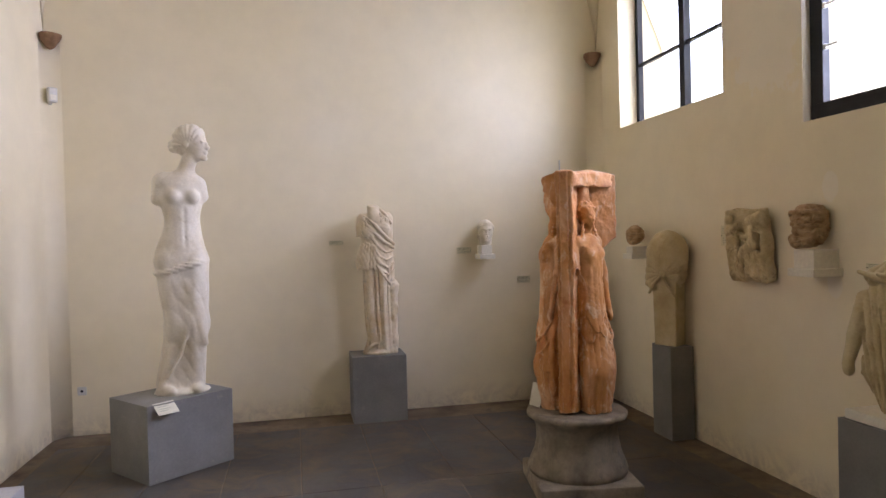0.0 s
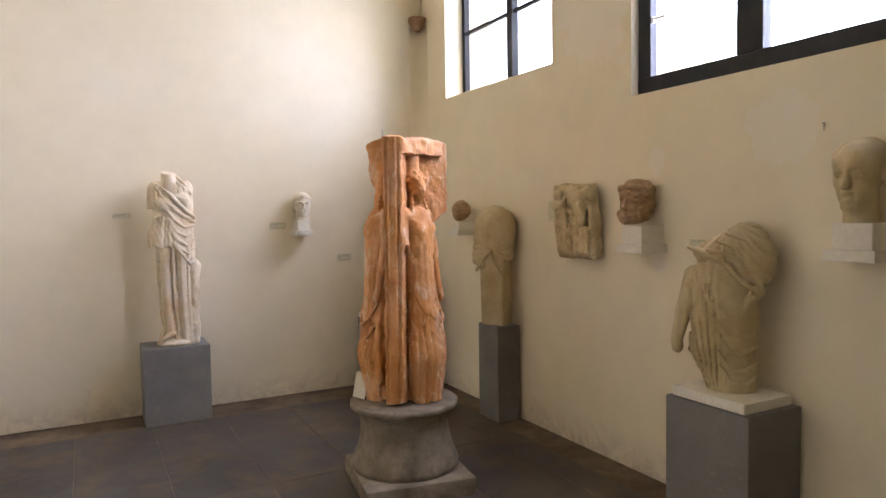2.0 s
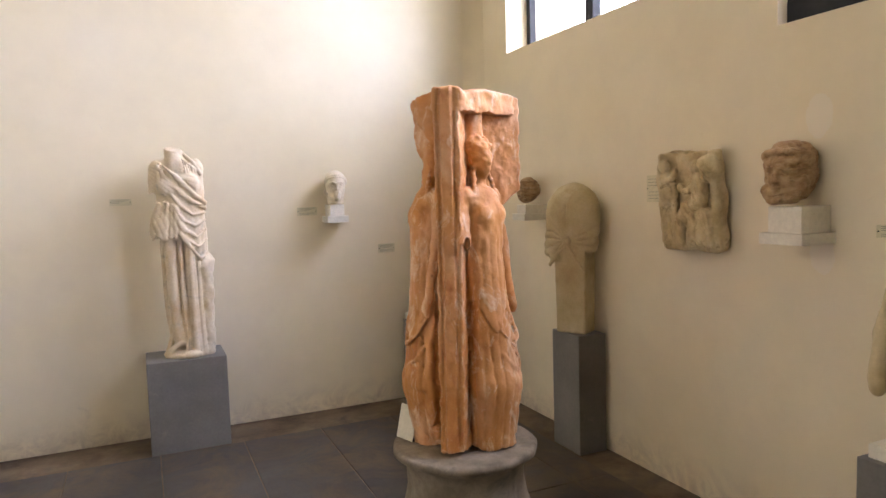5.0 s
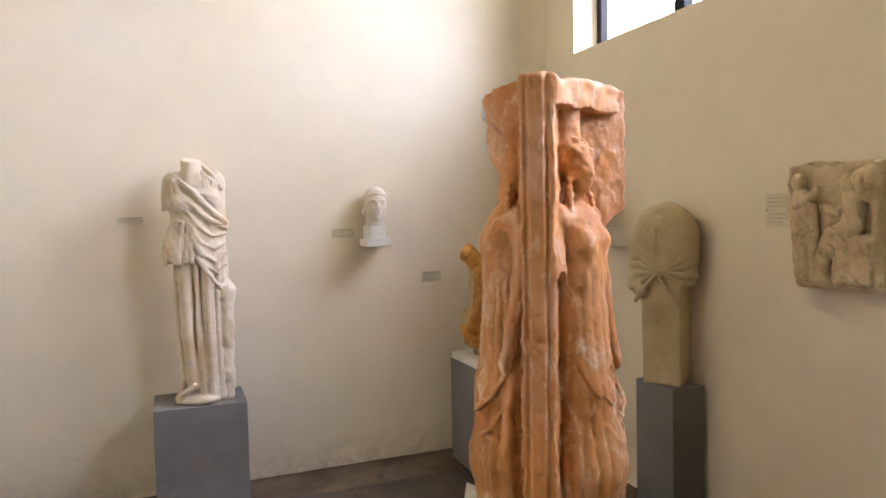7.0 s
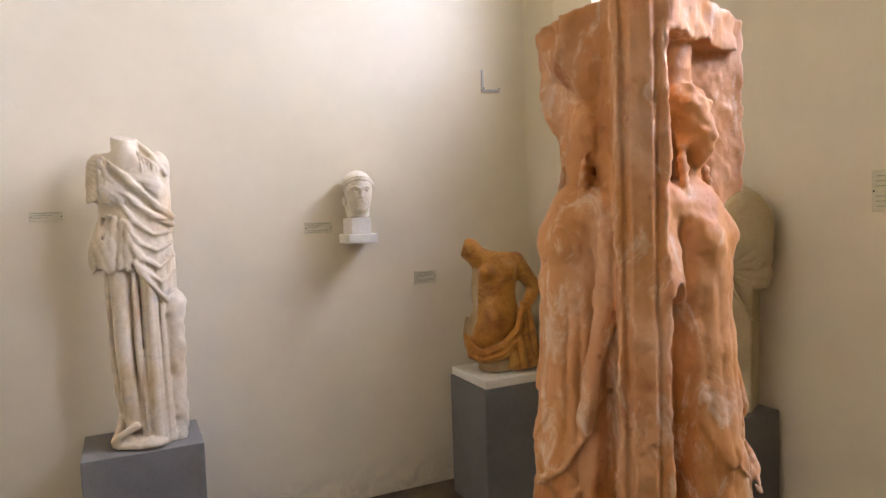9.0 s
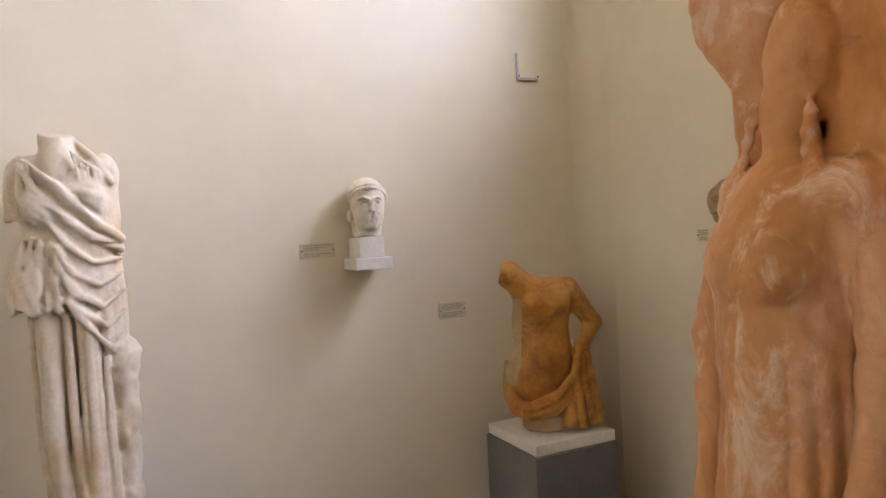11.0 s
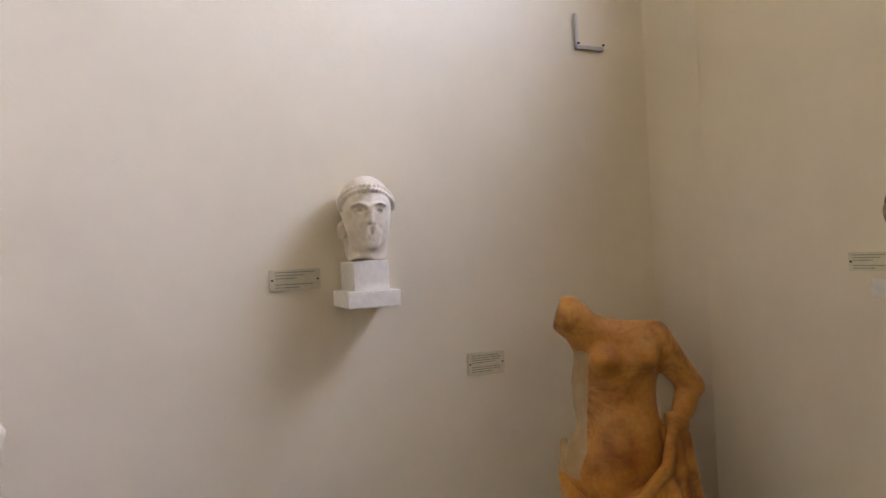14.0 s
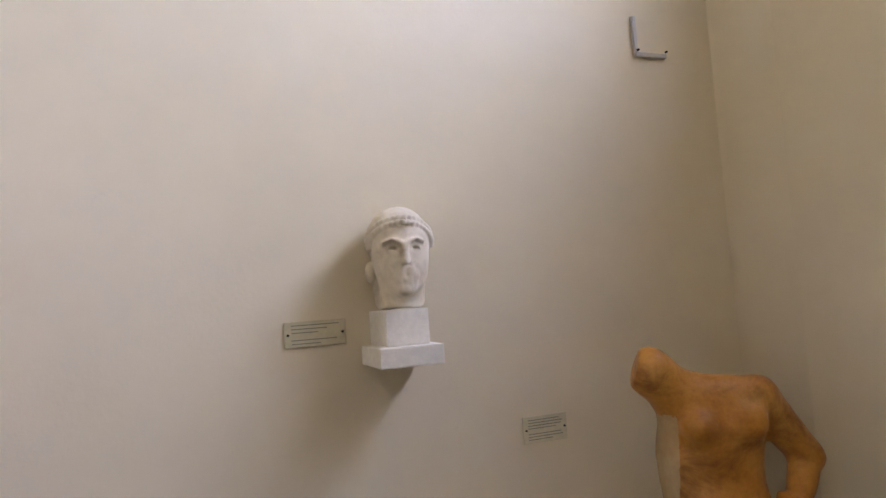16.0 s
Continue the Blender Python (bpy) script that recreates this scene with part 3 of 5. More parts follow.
def draped_woman(P):
    """A headless standing woman: a cloak slung from one shoulder, a flaring overfold, deep skirt pleats, a broken arm."""
    x, y, z = P.T
    n, n2, n3 = vnoise(P, 6), vnoise(P, 15), vnoise(P, 33)
    d = smin(0.05, ell(P, (0.01, 0, 1.06), (0.150, 0.100, 0.20)), ell(P, (0.0, 0, 0.85), (0.158, 0.105, 0.20)), cone(P, (-0.10, 0, 1.205), (0.108, 0, 1.20), 0.054, 0.054))
    d = smin(0.03, d, ell(P, (-0.075, -0.080, 1.085), (0.050, 0.036, 0.050)), ell(P, (0.075, -0.080, 1.105), (0.050, 0.036, 0.045)))
    d = smin(0.02, d, smax(0.008, cone(P, (-0.140, 0, 1.20), (-0.152, -0.01, 1.02), 0.036, 0.036), 1.055 - z + 0.014 * n2))
    # cloak and overfold: a shell with a slanting hem
    hem = np.where(x < -0.012, 0.757 + 0.012 * np.sin(x * 75), 0.765 - 1.15 * np.clip(x + 0.012, 0, 0.2))
    flare = ell(P, (-0.105, -0.02, 0.81), (0.085, 0.088, 0.15))
    cloak = smin(0.04, d, flare) - 0.008
    A, B = 0.172, 0.112
    for pts, r in (([(-0.115, 1.27), (-0.06, 1.20), (0.02, 1.11), (0.10, 1.03), (0.165, 0.98)], 0.017), ([(-0.13, 1.22), (-0.08, 1.14), (0.0, 1.055), (0.08, 0.99), (0.165, 0.945)], 0.013),
                   ([(0.168, 0.915), (0.08, 0.905), (0.0, 0.965), (-0.05, 1.05)], 0.009), ([(0.165, 0.87), (0.09, 0.835), (0.02, 0.87), (-0.035, 0.96)], 0.010),
                   ([(0.165, 0.81), (0.10, 0.765), (0.03, 0.81), (-0.02, 0.90)], 0.010), ([(0.168, 0.745), (0.11, 0.70), (0.04, 0.755), (-0.005, 0.85)], 0.010),
                   ([(0.17, 0.655), (0.12, 0.625), (0.05, 0.705), (0.0, 0.79)], 0.013), ([(-0.08, 1.29), (-0.13, 1.20), (-0.12, 1.08)], 0.012), ([(-0.055, 1.28), (-0.10, 1.18), (-0.09, 1.04)], 0.008),
                   ([(-0.13, 0.98), (-0.155, 0.86), (-0.165, 0.76)], 0.012), ([(-0.10, 0.99), (-0.125, 0.86), (-0.135, 0.76)], 0.010), ([(-0.075, 0.98), (-0.095, 0.86), (-0.10, 0.76)], 0.013),
                   ([(-0.05, 0.97), (-0.065, 0.86), (-0.066, 0.765)], 0.010), ([(-0.025, 0.95), (-0.035, 0.86), (-0.030, 0.765)], 0.012)):
        cloak = smin(0.012, cloak, tube(P, laid(pts, A + 0.012, B, 0.004), r * 0.75, r))
    for pts in ([(0.16, 0.96), (0.06, 0.965), (-0.02, 1.05)], [(0.16, 0.89), (0.07, 0.865), (0.0, 0.92)], [(0.16, 0.78), (0.09, 0.73), (0.02, 0.79)], [(-0.115, 0.96), (-0.15, 0.77)],
                [(-0.062, 0.95), (-0.082, 0.77)], [(0.0, 1.16), (0.09, 1.065), (0.16, 1.02)]):
        cloak = smax(0.007, cloak, -tube(P, laid(pts, A + 0.012, B, 0.014), 0.006, 0.010))
    fan = ridges(np.arctan2(z - 1.30, x + 0.36) * 42 + 2.5 * n + 0.8 * n2, 0.45)
    cloak = cloak - 0.0028 * fan * step(vnoise(P, (5, 5, 5)), -0.3, 0.4) - 0.0035 * n2
    cloak = smax(0.004, cloak, hem - z)
    cloak = smax(0.006, cloak, (z - 1.165) - 0.75 * np.abs(x + 0.015))
    for cx in (-0.132, -0.085, -0.040):
        cloak = smin(0.006, cloak, tube(P, laid([(cx - 0.02, 0.765), (cx, 0.782), (cx + 0.02, 0.765)], A, B, 0.008), 0.0075))
    # skirt: two broad pleats, narrow ones between, dark gaps cut deep beside them
    skirt = smin(0.03, cone(P, (-0.04, 0.005, 0.8), (-0.035, 0.0, 0.2), 0.092, 0.078), cone(P, (0.08, 0.005, 0.8), (0.09, 0.0, 0.05), 0.088, 0.080), ell(P, (0.0, -0.02, 0.015), (0.155, 0.115, 0.045)))
    for pts, ra, rb in (([(-0.072, -0.070, 0.78), (-0.070, -0.082, 0.4), (-0.048, -0.080, 0.10)], 0.040, 0.036), ([(-0.012, -0.094, 0.78), (-0.006, -0.100, 0.4), (0.008, -0.100, 0.02)], 0.011, 0.018),
                        ([(0.048, -0.080, 0.74), (0.052, -0.086, 0.35), (0.060, -0.090, 0.02)], 0.032, 0.040), ([(-0.126, -0.03, 0.74), (-0.116, -0.03, 0.35), (-0.092, -0.055, 0.14), (-0.125, -0.06, 0.015)], 0.013, 0.022),
                        ([(0.100, -0.092, 0.60), (0.103, -0.094, 0.3), (0.112, -0.09, 0.02)], 0.009, 0.016)):
        skirt = smin(0.006, skirt, tube(P, pts, ra, rb))
    for pts, ra, rb in (([(-0.113, -0.085, 0.77), (-0.112, -0.085, 0.35), (-0.085, -0.115, 0.12)], 0.006, 0.012), ([(-0.028, -0.112, 0.78), (-0.026, -0.118, 0.4), (-0.010, -0.115, 0.08)], 0.008, 0.013),
                        ([(0.010, -0.112, 0.76), (0.014, -0.117, 0.4), (0.024, -0.118, 0.05)], 0.006, 0.009), ([(0.086, -0.108, 0.66), (0.090, -0.113, 0.4), (0.098, -0.120, 0.08)], 0.007, 0.012)):
        skirt = smax(0.005, skirt, -tube(P, pts, ra, rb))
    skirt = skirt - 0.0035 * ridges(fold_angle(P, 0, 0.06) * 16 + 1.4 * vnoise(P, (6, 6, 1.5)), 0.5) * step(np.abs(x + 0.07), 0.03, 0.05)
    mass = smin(0.03, ell(P, (0.172, -0.04, 0.585), (0.040, 0.050, 0.070)), cone(P, (0.145, -0.045, 0.56), (0.142, -0.035, 0.02), 0.048, 0.046))
    mass = mass - 0.010 * n2 - 0.006 * n3
    pool = smin(0.015, tube(P, [(-0.13, -0.085, 0.03), (-0.085, -0.125, 0.075), (-0.03, -0.125, 0.10)], 0.020, 0.012), tube(P, [(-0.12, -0.10, 0.015), (-0.03, -0.15, 0.015), (0.08, -0.13, 0.015)], 0.014),
                ell(P, (0.03, -0.13, 0.02), (0.045, 0.05, 0.022)))
    # open neck, fine folds of the under-dress, strap on the shoulder
    d = smin(0.02, d, ell(P, (-0.015, -0.045, 1.22), (0.060, 0.048, 0.075)))
    neck = smax(0.004, cone(P, (-0.012, 0.005, 1.22), (-0.026, -0.012, 1.35), 0.064, 0.054), z - 1.322 - 0.28 * y + 0.10 * x + 0.003 * n2)
    d = smin(0.02, d, neck)
    for k in range(5):
        x0 = 0.030 + 0.016 * k
        d = smin(0.012, d, tube(P, laid([(x0, 1.265 - 0.012 * k), (x0 + 0.018, 1.20), (x0 + 0.030, 1.09)], 0.172, 0.100, -0.002), 0.004, 0.006))
    d = smin(0.008, d, tube(P, [(0.035, -0.01, 1.300), (0.095, -0.055, 1.245), (0.148, -0.055, 1.165)], 0.012, 0.014))
    d = smin(0.003, smin(0.004, d, skirt), cloak)
    d = smin(0.008, d, mass, pool)
    return d - 0.0016 * n3 - 0.0010 * vnoise(P, 75)


def torso(P):
    """A half-draped torso with a raised arm stump, a bent arm on the hip and cloth slung round it."""
    x, y, z = P.T
    P = P + np.stack([0.022 * step(z, 0.28, 0.5), 0 * z, 0 * z], 1).astype(np.float32)
    x = P[:, 0]
    d = smin(0.07, ell(P, (0.02, 0, 0.51), (0.108, 0.080, 0.10)), ell(P, (0.0, 0, 0.38), (0.106, 0.080, 0.13)), ell(P, (-0.012, 0.0, 0.20), (0.132, 0.095, 0.16)))
    d = smin(0.04, d, cone(P, (-0.055, 0.0, 0.575), (0.105, 0.0, 0.57), 0.046, 0.046))
    d = smin(0.035, d, cone(P, (-0.05, 0, 0.575), (-0.118, -0.02, 0.640), 0.056, 0.056))
    d = smax(0.006, d, -(x + 0.155 - 0.3 * (z - 0.64)))
    d = smin(0.025, d, cone(P, (0.125, 0.005, 0.565), (0.212, 0.025, 0.430), 0.046, 0.040))
    d = smin(0.012, d, cone(P, (0.212, 0.025, 0.430), (0.155, -0.035, 0.335), 0.038, 0.024))
    d = smin(0.010, d, ell(P, (0.150, -0.045, 0.335), (0.026, 0.024, 0.026)) - 0.004 * ridges(z * 200 + x * 120, 0.7))
    d = smin(0.028, d, ell(P, (-0.030, -0.074, 0.518), (0.038, 0.036, 0.033)), ell(P, (0.078, -0.062, 0.522), (0.042, 0.028, 0.036)))
    d = smax(0.006, d, -ell(P, (0.030, -0.092, 0.30), (0.007, 0.02, 0.012)))
    d = smin(0.05, d, ell(P, (0.0, -0.055, 0.27), (0.075, 0.045, 0.09)))
    n = vnoise(P, 11)
    d = smin(0.04, d, ell(P, (-0.068, 0.010, 0.37), (0.052, 0.062, 0.17)), ell(P, (-0.09, 0.005, 0.20), (0.078, 0.090, 0.11)))
    cl = ell(P, (-0.02, -0.005, 0.135), (0.165, 0.120, 0.085))
    cl = smax(0.010, cl, (z - 0.125) - 0.55 * np.clip(x + 0.06, -0.02, 0.3) - 0.9 * np.clip(-x - 0.09, 0, 0.2))
    cl = smax(0.012, cl, 0.058 - 0.12 * np.clip(x, -0.1, 0.1) - z)
    for k in range(5):
        o, r = 0.006 * (k % 2), 0.013 - 0.001 * k
        cl = smin(0.006, cl, tube(P, [(0.130, -0.055, 0.325 - 0.022 * k), (0.095, -0.105 - o, 0.235 - 0.022 * k), (0.02, -0.128 - o, 0.155 - 0.018 * k), (-0.08, -0.118 - o, 0.115 - 0.013 * k),
                                      (-0.150, -0.065 - o, 0.125 - 0.012 * k), (-0.178, 0.0, 0.185 - 0.012 * k), (-0.165, 0.05, 0.26 - 0.012 * k)], r))
    cl = cl - 0.003 * n
    skirt = smin(0.03, cone(P, (0.140, -0.03, 0.33), (0.155, -0.02, 0.03), 0.026, 0.062), cone(P, (0.10, -0.06, 0.15), (0.10, -0.06, 0.03), 0.05, 0.055))
    a = fold_angle(P, 0.10, 0.05)
    skirt = skirt - 0.010 * ridges(a * 10 + z * 5 + 1.2 * vnoise(P, (8, 8, 3)), 0.4)
    d = smin(0.008, d, smax(0.008, skirt, 0.020 - z + 0.008 * n))
    d = smin(0.006, d, cl)
    # the plaster filling and foot that hold it up
    d = smin(0.008, d, smax(0.006, np.hypot(x + 0.01, y) - 0.100, -z, z - 0.07))
    return d - 0.002 * vnoise(P, 34)


def torso_plaster(C):
    x, y, z = C.T
    return ((z < 0.07) & (np.hypot(x + 0.01, y) < 0.104)) | ((x < -0.100 - 0.06 * np.clip(0.40 - z, -0.1, 0.3)) & (z > 0.19) & (z < 0.54) & (y > -0.075))


def goddess_head(P):
    """A diademed head with curls over the brow, a long neck, and a broken nose and mouth."""
    q = P - np.array((0, 0, 0.130), np.float32)
    x, y, z = q.T
    xs = np.abs(x)
    m = np.stack([xs, y, z], 1)
    n, n2 = vnoise(P, 60), vnoise(P, 120)
    d = smin(0.030, ell(q, (0, 0.010, 0.030), (0.069, 0.086, 0.080)), ell(q, (0, -0.020, -0.030), (0.061, 0.062, 0.078)))
    d = smin(0.02, d, ell(q, (0, -0.066, -0.085), (0.022, 0.018, 0.016)))
    d = smin(0.02, d, cone(P, (0, 0.012, 0.075), (0, 0.016, 0.004), 0.049, 0.052))
    d = smax(0.004, d, -(P[:, 2] - 0.006 * vnoise(P, 30) - 0.004))
    # brow, eye openings and lids
    d = smin(0.014, d, tube(m, [(0.008, -0.084, 0.020), (0.028, -0.082, 0.029), (0.047, -0.066, 0.022)], 0.002))
    d = smax(0.005, d, -ell(m, (0.028, -0.089, 0.006), (0.0155, 0.015, 0.0085)))
    d = smin(0.002, d, ell(m, (0.028, -0.066, 0.006), (0.0125, 0.010, 0.007)))
    d = smax(0.002, d, -ell(m, (0.028, -0.078, 0.006), (0.0105, 0.012, 0.0042)))
    # broken stump of nose and mouth
    stump = tube(q, [(0, -0.084, 0.012), (0.001, -0.086, -0.025)], 0.006, 0.010)
    d = smin(0.010, d, stump, ell(q, (0.002, -0.072, -0.055), (0.028, 0.012, 0.022)))
    worn = np.exp(-((x - 0.004) / 0.026) ** 2 - ((z + 0.042) / 0.036) ** 2) * (y < -0.03)
    d = d + worn * (0.002 + 0.004 * n + 0.003 * n2)
    # hair: smooth cap, two rows of curls, locks behind the ears
    cap = ell(q, (0, 0.024, 0.034), (0.075, 0.086, 0.079)) - 0.0012 * ridges(x * 220 + 40 * y, 0.7)
    d = smin(0.005, d, smax(0.008, cap, -(y + 0.052 - 0.4 * np.clip(0.05 - z, 0, 0.2))))
    for row, (rr, yy, zz, r) in enumerate(((0.0745, -0.060, 0.024, 0.0078), (0.0755, -0.047, 0.037, 0.0072))):
        for i in range(23):
            a = radians(-99 + 9 * i + 4.5 * row)
            d = smin(0.0025, d, ell(q, (rr * math.sin(a), yy - 0.020 * math.cos(a) + 0.05 * abs(math.sin(a)), zz + 0.042 * math.cos(a)), (r, r, r)))
    d = smin(0.006, d, ell(q, (-0.070, 0.016, -0.040), (0.013, 0.016, 0.026)))
    d = smin(0.008, d, cone(P, (-0.048, 0.050, 0.11), (-0.040, 0.045, 0.02), 0.020, 0.020), cone(P, (0.048, 0.050, 0.11), (0.040, 0.045, 0.02), 0.020, 0.020))
    return d - 0.0006 * n


def portrait_head(P):
    """A smooth-faced portrait head on a long neck."""
    d = head_field(P, (0, 0, 0.195), 1.28, 0, 0.12)
    return smin(0.03, d, cone(P, (0, 0.02, 0.10), (0, 0.03, 0.0), 0.068, 0.072)) - 0.0012 * vnoise(P, 60)


def bearded_head(P):
    n = vnoise(P, 24)
    n2 = vnoise(P, 45)
    x, y, z = P.T
    d = head_field(P, (0, 0, 0.135), 1.10, 0, 0)
    cap = smin(0.02, ell(P, (0, 0.02, 0.18), (0.105, 0.115, 0.085)), ell(P, (0, 0.045, 0.12), (0.10, 0.085, 0.10)))
    cap = cap - 0.010 * n - 0.006 * ridges(np.arctan2(x, z - 0.12) * 8 + 45 * y + 3 * n, 0.6)
    band = tube(P, [(-0.10, -0.02, 0.205), (-0.055, -0.085, 0.215), (0.055, -0.085, 0.215), (0.10, -0.02, 0.205)], 0.014)
    beard = smin(0.02, ell(P, (0, -0.055, 0.045), (0.074, 0.055, 0.046)), tube(P, [(-0.075, -0.015, 0.10), (-0.055, -0.055, 0.06)], 0.024), tube(P, [(0.075, -0.015, 0.10), (0.055, -0.055, 0.06)], 0.024))
    beard = beard - 0.008 * n2 - 0.005 * n
    d = smin(0.010, d, cap, band, beard)
    d = smax(0.010, d, z - 0.262 + 0.012 * n)
    d = smax(0.010, d, -(z - 0.008))
    return d - 0.004 * n2


def broken_head(P):
    d = smin(0.02, ell(P, (0, 0.0, 0.095), (0.078, 0.082, 0.080)), ell(P, (0, -0.03, 0.05), (0.05, 0.05, 0.045)))
    d = smin(0.01, d, cone(P, (0.005, -0.08, 0.09), (0.005, -0.092, 0.065), 0.01, 0.014))
    d = smax(0.008, d, -tube(P, [(-0.038, -0.095, 0.15), (-0.030, -0.090, 0.09), (-0.036, -0.085, 0.02)], 0.021))
    for sx in (-1, 1):
        d = smax(0.008, d, -ell(P, (sx * 0.03, -0.082, 0.088), (0.018, 0.014, 0.010)))
    d = smin(0.006, d, ell(P, (0.078, 0.0, 0.085), (0.012, 0.018, 0.026)))
    return d - 0.004 * vnoise(P, 40) - 0.0025 * ridges(P[:, 2] * 90 + 4 * vnoise(P, 15), 0.7) * (P[:, 2] > 0.11)


def relief(P):
    """A worn votive slab: a standing figure, a seated one and a table carved in a sunk field."""
    x, y, z = P.T
    edge = 0.016 * vnoise(P, (9, 9, 9)) + 0.006 * vnoise(P, (24, 24, 24))
    s = block(P, (0, 0.0, 0.225), (0.180, 0.045, 0.223), 0.02) - edge
    s = smax(0.015, s, -(block(P, (0.0, -0.048, 0.250), (0.158, 0.042, 0.195), 0.015) + 0.012 * vnoise(P, 16)))
    f = smin(0.012, tube(P, [(-0.115, -0.040, 0.33), (-0.125, -0.045, 0.22), (-0.130, -0.035, 0.05)], 0.030, 0.036), tube(P, [(-0.075, -0.035, 0.30), (-0.09, -0.035, 0.06)], 0.014, 0.020))
    f = smin(0.006, f, ell(P, (-0.120, -0.045, 0.385), (0.024, 0.026, 0.030)), tube(P, [(-0.10, -0.05, 0.32), (-0.055, -0.055, 0.335), (-0.04, -0.05, 0.36)], 0.013))
    f = np.minimum(f, smin(0.015, tube(P, [(0.10, -0.035, 0.32), (0.085, -0.045, 0.22), (0.02, -0.060, 0.195), (-0.035, -0.055, 0.10), (-0.04, -0.05, 0.05)], 0.036, 0.024),
                           tube(P, [(0.06, -0.05, 0.19), (0.035, -0.055, 0.05)], 0.024, 0.028)))
    f = np.minimum(f, smin(0.006, ell(P, (0.085, -0.045, 0.372), (0.026, 0.026, 0.032)), tube(P, [(0.09, -0.05, 0.30), (0.03, -0.06, 0.27), (-0.015, -0.05, 0.29)], 0.014)))
    f = np.minimum(f, block(P, (0.115, -0.035, 0.11), (0.050, 0.035, 0.085), 0.02))
    f = np.minimum(f, ell(P, (0.15, -0.03, 0.37), (0.05, 0.05, 0.06)) - 0.008 * vnoise(P, 20))
    f = f - 0.004 * ridges((x + 0.3 * z) * 110 + 2 * vnoise(P, 14), 0.5)
    d = smin(0.008, s, f + 0.003 * vnoise(P, 28))
    return d - 0.003 * vnoise(P, 26) - 0.0025 * vnoise(P, 60)


def herm(P):
    """A headless draped herm: rounded shoulders wrapped in a cloak knotted at the breast, a plain tapering shaft."""
    x, y, z = P.T
    n = vnoise(P, 7)
    n2 = vnoise(P, 18)
    up = smin(0.10, ell(P, (0, 0.005, 0.64), (0.158, 0.105, 0.24)), cone(P, (-0.075, 0, 0.74), (0.075, 0, 0.74), 0.10, 0.10))
    up = smin(0.05, up, cone(P, (-0.12, -0.01, 0.72), (-0.150, -0.03, 0.50), 0.062, 0.056), cone(P, (0.12, -0.01, 0.72), (0.140, -0.02, 0.54), 0.058, 0.046))
    ua = np.arctan2(z - 0.56, x)
    rad = ridges(ua * 11 + 2.0 * n + 0.8 * n2, 0.5)
    up = up - 0.008 - 0.0075 * rad * step(-z, -0.72, -0.56) * step(np.abs(x), 0.02, 0.06) - 0.004 * n
    up = smax(0.008, up, -tube(P, [(0.004, -0.118, 0.82), (0.0, -0.128, 0.70), (0.0, -0.124, 0.57)], 0.004, 0.009))
    up = smax(0.008, up, 0.555 - 0.95 * np.clip(np.abs(x) - 0.005, 0, 0.155) - z + 0.006 * n2)
    t = 1 + 0.14 * (z - 0.25)
    sh = block(np.stack([x / t, y / t, z], 1), (0, 0.01, 0.28), (0.119, 0.084, 0.282), 0.010)
    kn = smin(0.010, ell(P, (0.0, -0.110, 0.555), (0.026, 0.020, 0.022)), tube(P, [(0, -0.112, 0.55), (0.06, -0.108, 0.46), (0.125, -0.085, 0.37)], 0.010, 0.008),
              tube(P, [(0, -0.112, 0.55), (-0.07, -0.118, 0.49), (-0.15, -0.085, 0.41)], 0.012, 0.013))
    d = smin(0.008, up, sh)
    d = smin(0.010, d, kn)
    d = smin(0.02, d, ell(P, (-0.115, -0.085, 0.465), (0.045, 0.036, 0.028), (0, 35, 0)) - 0.004 * n2)
    return d - 0.0022 * vnoise(P, 35)


